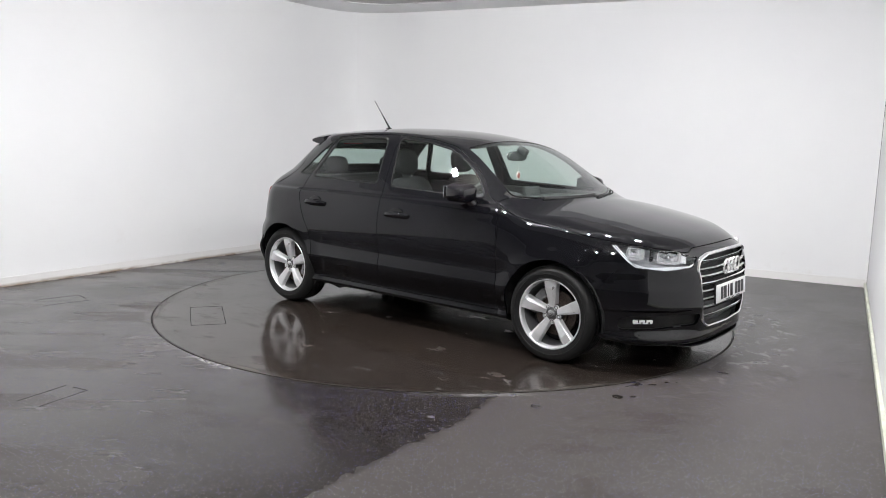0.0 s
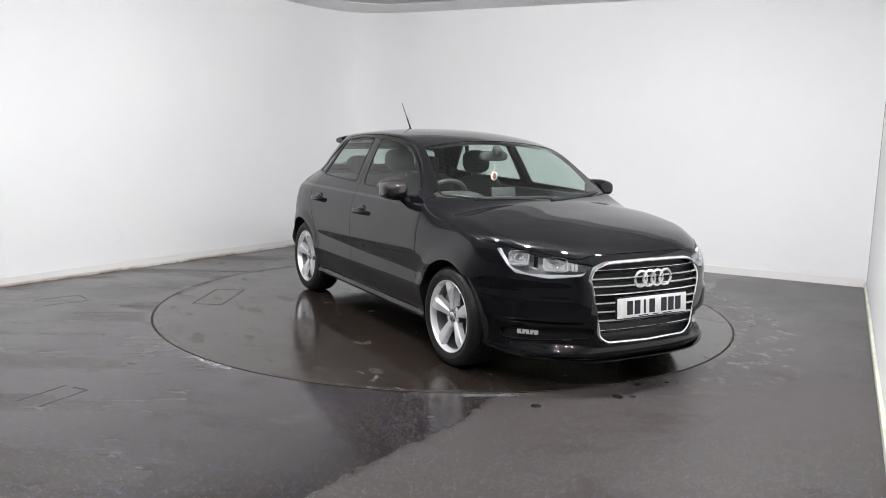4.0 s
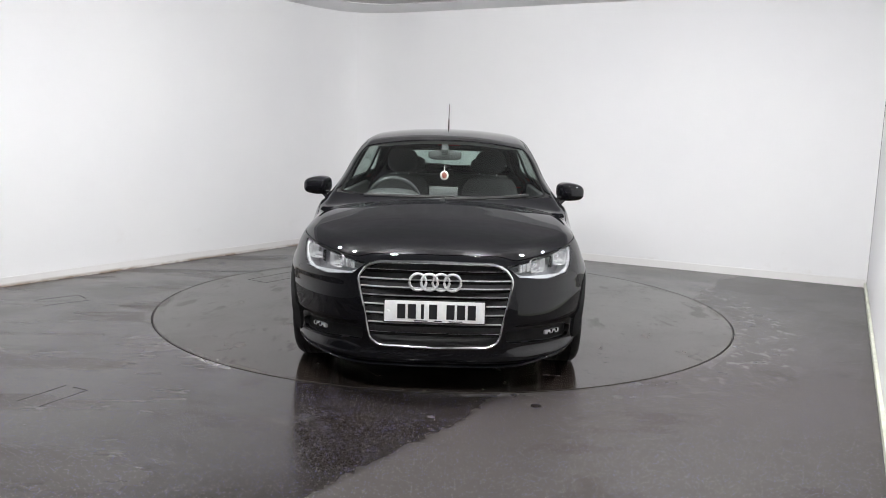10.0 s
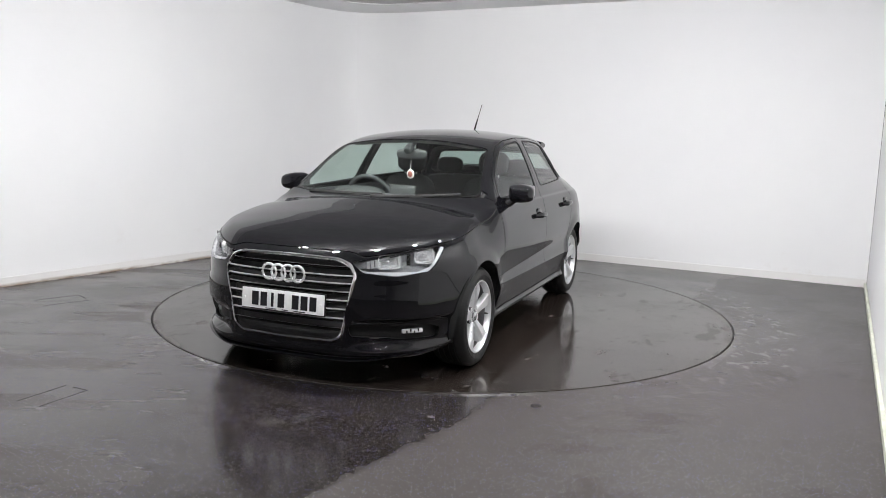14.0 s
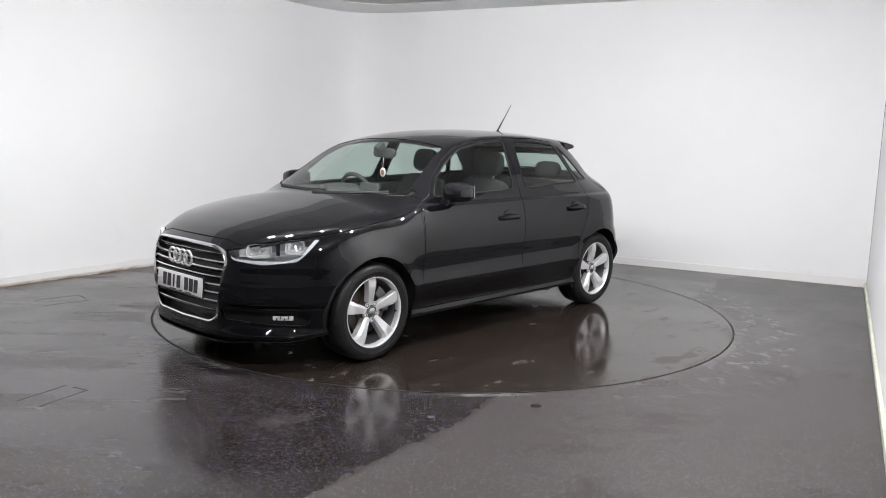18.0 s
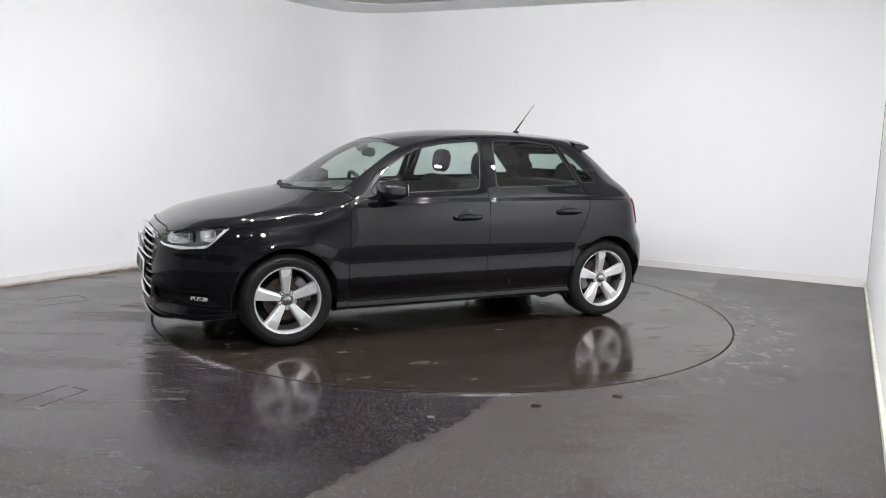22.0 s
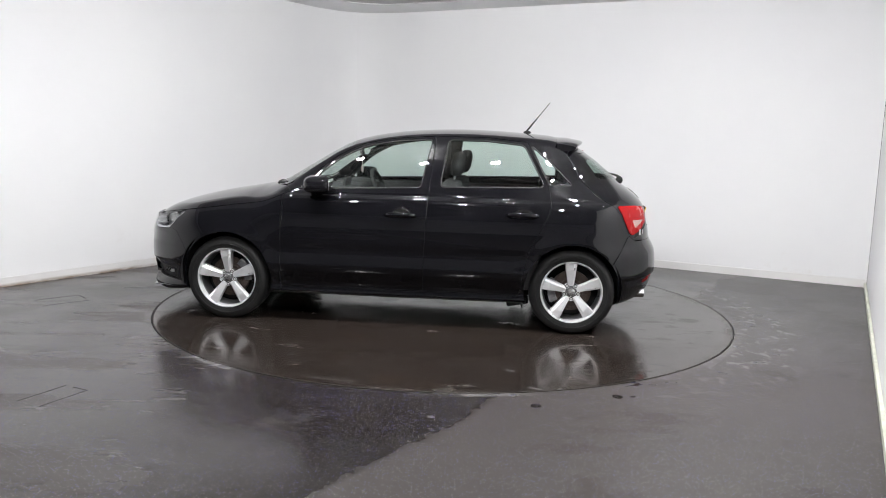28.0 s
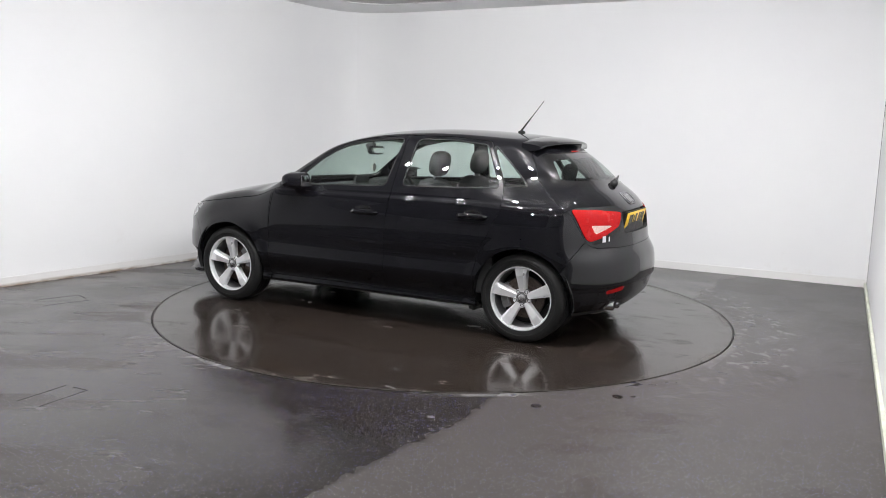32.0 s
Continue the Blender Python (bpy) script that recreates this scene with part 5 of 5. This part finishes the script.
def build_cabin():
    for y in (0.355, -0.355):
        build_seat(y)
    ob = new("rear_bench")
    ob.parent = car
    tagged(ob, "dark cloth rear bench with two headrests")
    bm = bmesh.new()
    superellipsoid(bm, (-0.80, 0, 0.48), (0.24, 0.62, 0.10), 0.4, 0.4, 28, 12)
    part("seat_cushion", put_right(bm), CLOTH, ob, smooth=70)
    bm = bmesh.new()
    superellipsoid(bm, (-1.085, 0, 0.76), (0.07, 0.60, 0.255), 0.35, 0.4, 32, 14, (0, -16, 0))
    part("seat_back", put_right(bm), CLOTH, ob, smooth=70)
    for y in (0.33, -0.33):
        bm = bmesh.new()
        superellipsoid(bm, (-1.165, y, 1.095), (0.040, 0.125, 0.070), 0.7, 0.7, 24, 14, (0, -10, 0))
        part("headrest", put_right(bm), CLOTH, ob, smooth=70)
        for s in (-0.045, 0.045):
            bm = bmesh.new()
            add_tube(bm, [(-1.15, y + s, 0.97), (-1.16, y + s, 1.06)], 0.006, 8)
            part("headrest_post", put_right(bm), SATIN, ob, "steel headrest post", 60)
    bm = bmesh.new()
    add_box(bm, (-1.36, 0, 0.985), (0.34, 1.10, 0.02), 0.008)
    part("parcel_shelf", bm, DASH, car, "dark parcel shelf", 40)
    # dashboard
    ob = new("dashboard")
    ob.parent = car
    tagged(ob, "dark moulded dashboard with round vents")
    bm = bmesh.new()
    superellipsoid(bm, (0.66, 0, 0.80), (0.25, 0.70, 0.145), 0.5, 0.35, 40, 14)
    part("dash_top", put_right(bm), DASH, ob, smooth=70)
    bm = bmesh.new()
    superellipsoid(bm, (0.52, -0.36, 0.925), (0.13, 0.19, 0.060), 0.8, 0.7, 24, 12)
    part("instrument_hood", put_right(bm), DASH, ob, smooth=70)
    bm = bmesh.new()
    add_box(bm, (0.545, 0.0, 0.965), (0.025, 0.20, 0.085), 0.008, (0, -12, 0))
    part("display", bm, DASH, ob, "small pop-up display", 40)
    bm = bmesh.new()
    add_box(bm, (0.20, 0, 0.45), (0.75, 0.17, 0.26), 0.03)
    part("centre_console", bm, DASH, ob, smooth=40)
    # steering wheel, on the right-hand side
    ob = new("steering_wheel")
    ob.parent = car
    ob.matrix_basis = pose(0.335, -0.36, 0.885, 0, -66, 0)
    tagged(ob, "dark leather steering wheel with three spokes")
    bm = bmesh.new()
    add_tube(bm, [(0.18 * math.cos(a), 0.18 * math.sin(a), 0) for a in [2 * math.pi * i / 48 for i in range(48)]], 0.016, 10, True)
    part("steering_rim", put_right(bm), DASH, ob, smooth=60)
    bm = bmesh.new()
    superellipsoid(bm, (0, 0, 0.01), (0.07, 0.075, 0.03), 0.8, 0.8, 20, 10)
    for a in (90, 270, 180):
        add_box(bm, (0.11 * math.cos(radians(a)), 0.11 * math.sin(radians(a)), 0.0), (0.13, 0.04, 0.014), 0.005, (0, 0, a))
    part("steering_hub", bm, DASH, ob, smooth=50)
    # inside mirror
    ob = new("inside_mirror")
    ob.parent = car
    tagged(ob, "dark inside mirror under the roof")
    bm = bmesh.new()
    superellipsoid(bm, (0.405, 0.0, 1.222), (0.020, 0.118, 0.036), 0.6, 0.6, 28, 12)
    part("mirror_shell", put_right(bm), DASH, ob, smooth=60)
    bm = bmesh.new()
    superellipsoid(bm, (0.388, 0.0, 1.222), (0.007, 0.108, 0.029), 0.6, 0.6, 28, 12)
    part("mirror_glass", put_right(bm), MIRROR_GLASS, ob, "mirror glass", 60)
    bm = bmesh.new()
    add_box(bm, (0.455, 0.0, 1.262), (0.08, 0.05, 0.05), 0.012, (0, 30, 0))
    part("mirror_stalk", bm, DASH, ob, smooth=40)
    # inner faces of doors and floor
    bm = bmesh.new()
    add_box(bm, (-0.3, 0, 0.27), (2.4, 1.35, 0.06), 0.02)
    part("cabin_floor", bm, LINER, car, "dark cabin floor")
    for s in (1, -1):
        bm = bmesh.new()
        add_box(bm, (-0.10, s * 0.725, 0.62), (1.80, 0.05, 0.66), 0.02)
        part("door_lining", bm, DASH, car, "dark inner door lining", 40)
    bm = bmesh.new()
    add_box(bm, (-1.35, 0, 0.62), (0.02, 1.2, 0.7), 0.004)
    part("boot_wall", bm, LINER, car, "dark boot wall")


def build_charm():
    """The small round charm that hangs from the inside mirror."""
    ob = empty("hanging_charm", "small round white and red charm hanging from the inside mirror", "charm")
    bm = bmesh.new()
    superellipsoid(bm, (0.42, 0.0, 1.080), (0.007, 0.030, 0.033), 1, 1, 24, 14)
    part("charm_disc", put_right(bm), CHARM, ob, smooth=70)
    bm = bmesh.new()
    superellipsoid(bm, (0.4245, 0.0, 1.080), (0.005, 0.019, 0.022), 1, 1, 20, 12)
    part("charm_face", put_right(bm), CHARM_RED, ob, "dull red face", 70)
    bm = bmesh.new()
    add_tube(bm, [(0.42, 0, 1.112), (0.42, 0.003, 1.17), (0.42, 0.0, 1.215)], 0.0022, 6)
    part("charm_cord", put_right(bm), CHARM, ob, "thin pale cord", 70)
    return ob


build_handles()
build_mirrors()
build_grille()
build_plate("number_plate", 2.040, 0.458, -4, 0, PLATE_WHITE, "white number plate with plain dark bars")
build_plate("number_plate", -1.775, 0.812, 12, 180, PLATE_YELLOW, "yellow number plate with plain dark bars")
build_front_bits()
build_rear_bits()
build_wheels()
build_underside()
build_cabin()
charm = build_charm()


# ---- motion of the turntable and the car on it ----
def motions():
    table_rows, car_rows = [], []
    for i in range(65):
        t = i * 0.5
        turn = Matrix.Rotation(radians(TURN_START + TURN_RATE * t), 4, "Z")
        table_rows.append((t, turn))
        car_rows.append((t, turn @ Matrix.Translation((CAR_OFFSET[0], CAR_OFFSET[1], 0.001))))
    walk(turntable, table_rows)
    walk(car, car_rows)
    walk(charm, car_rows)


motions()
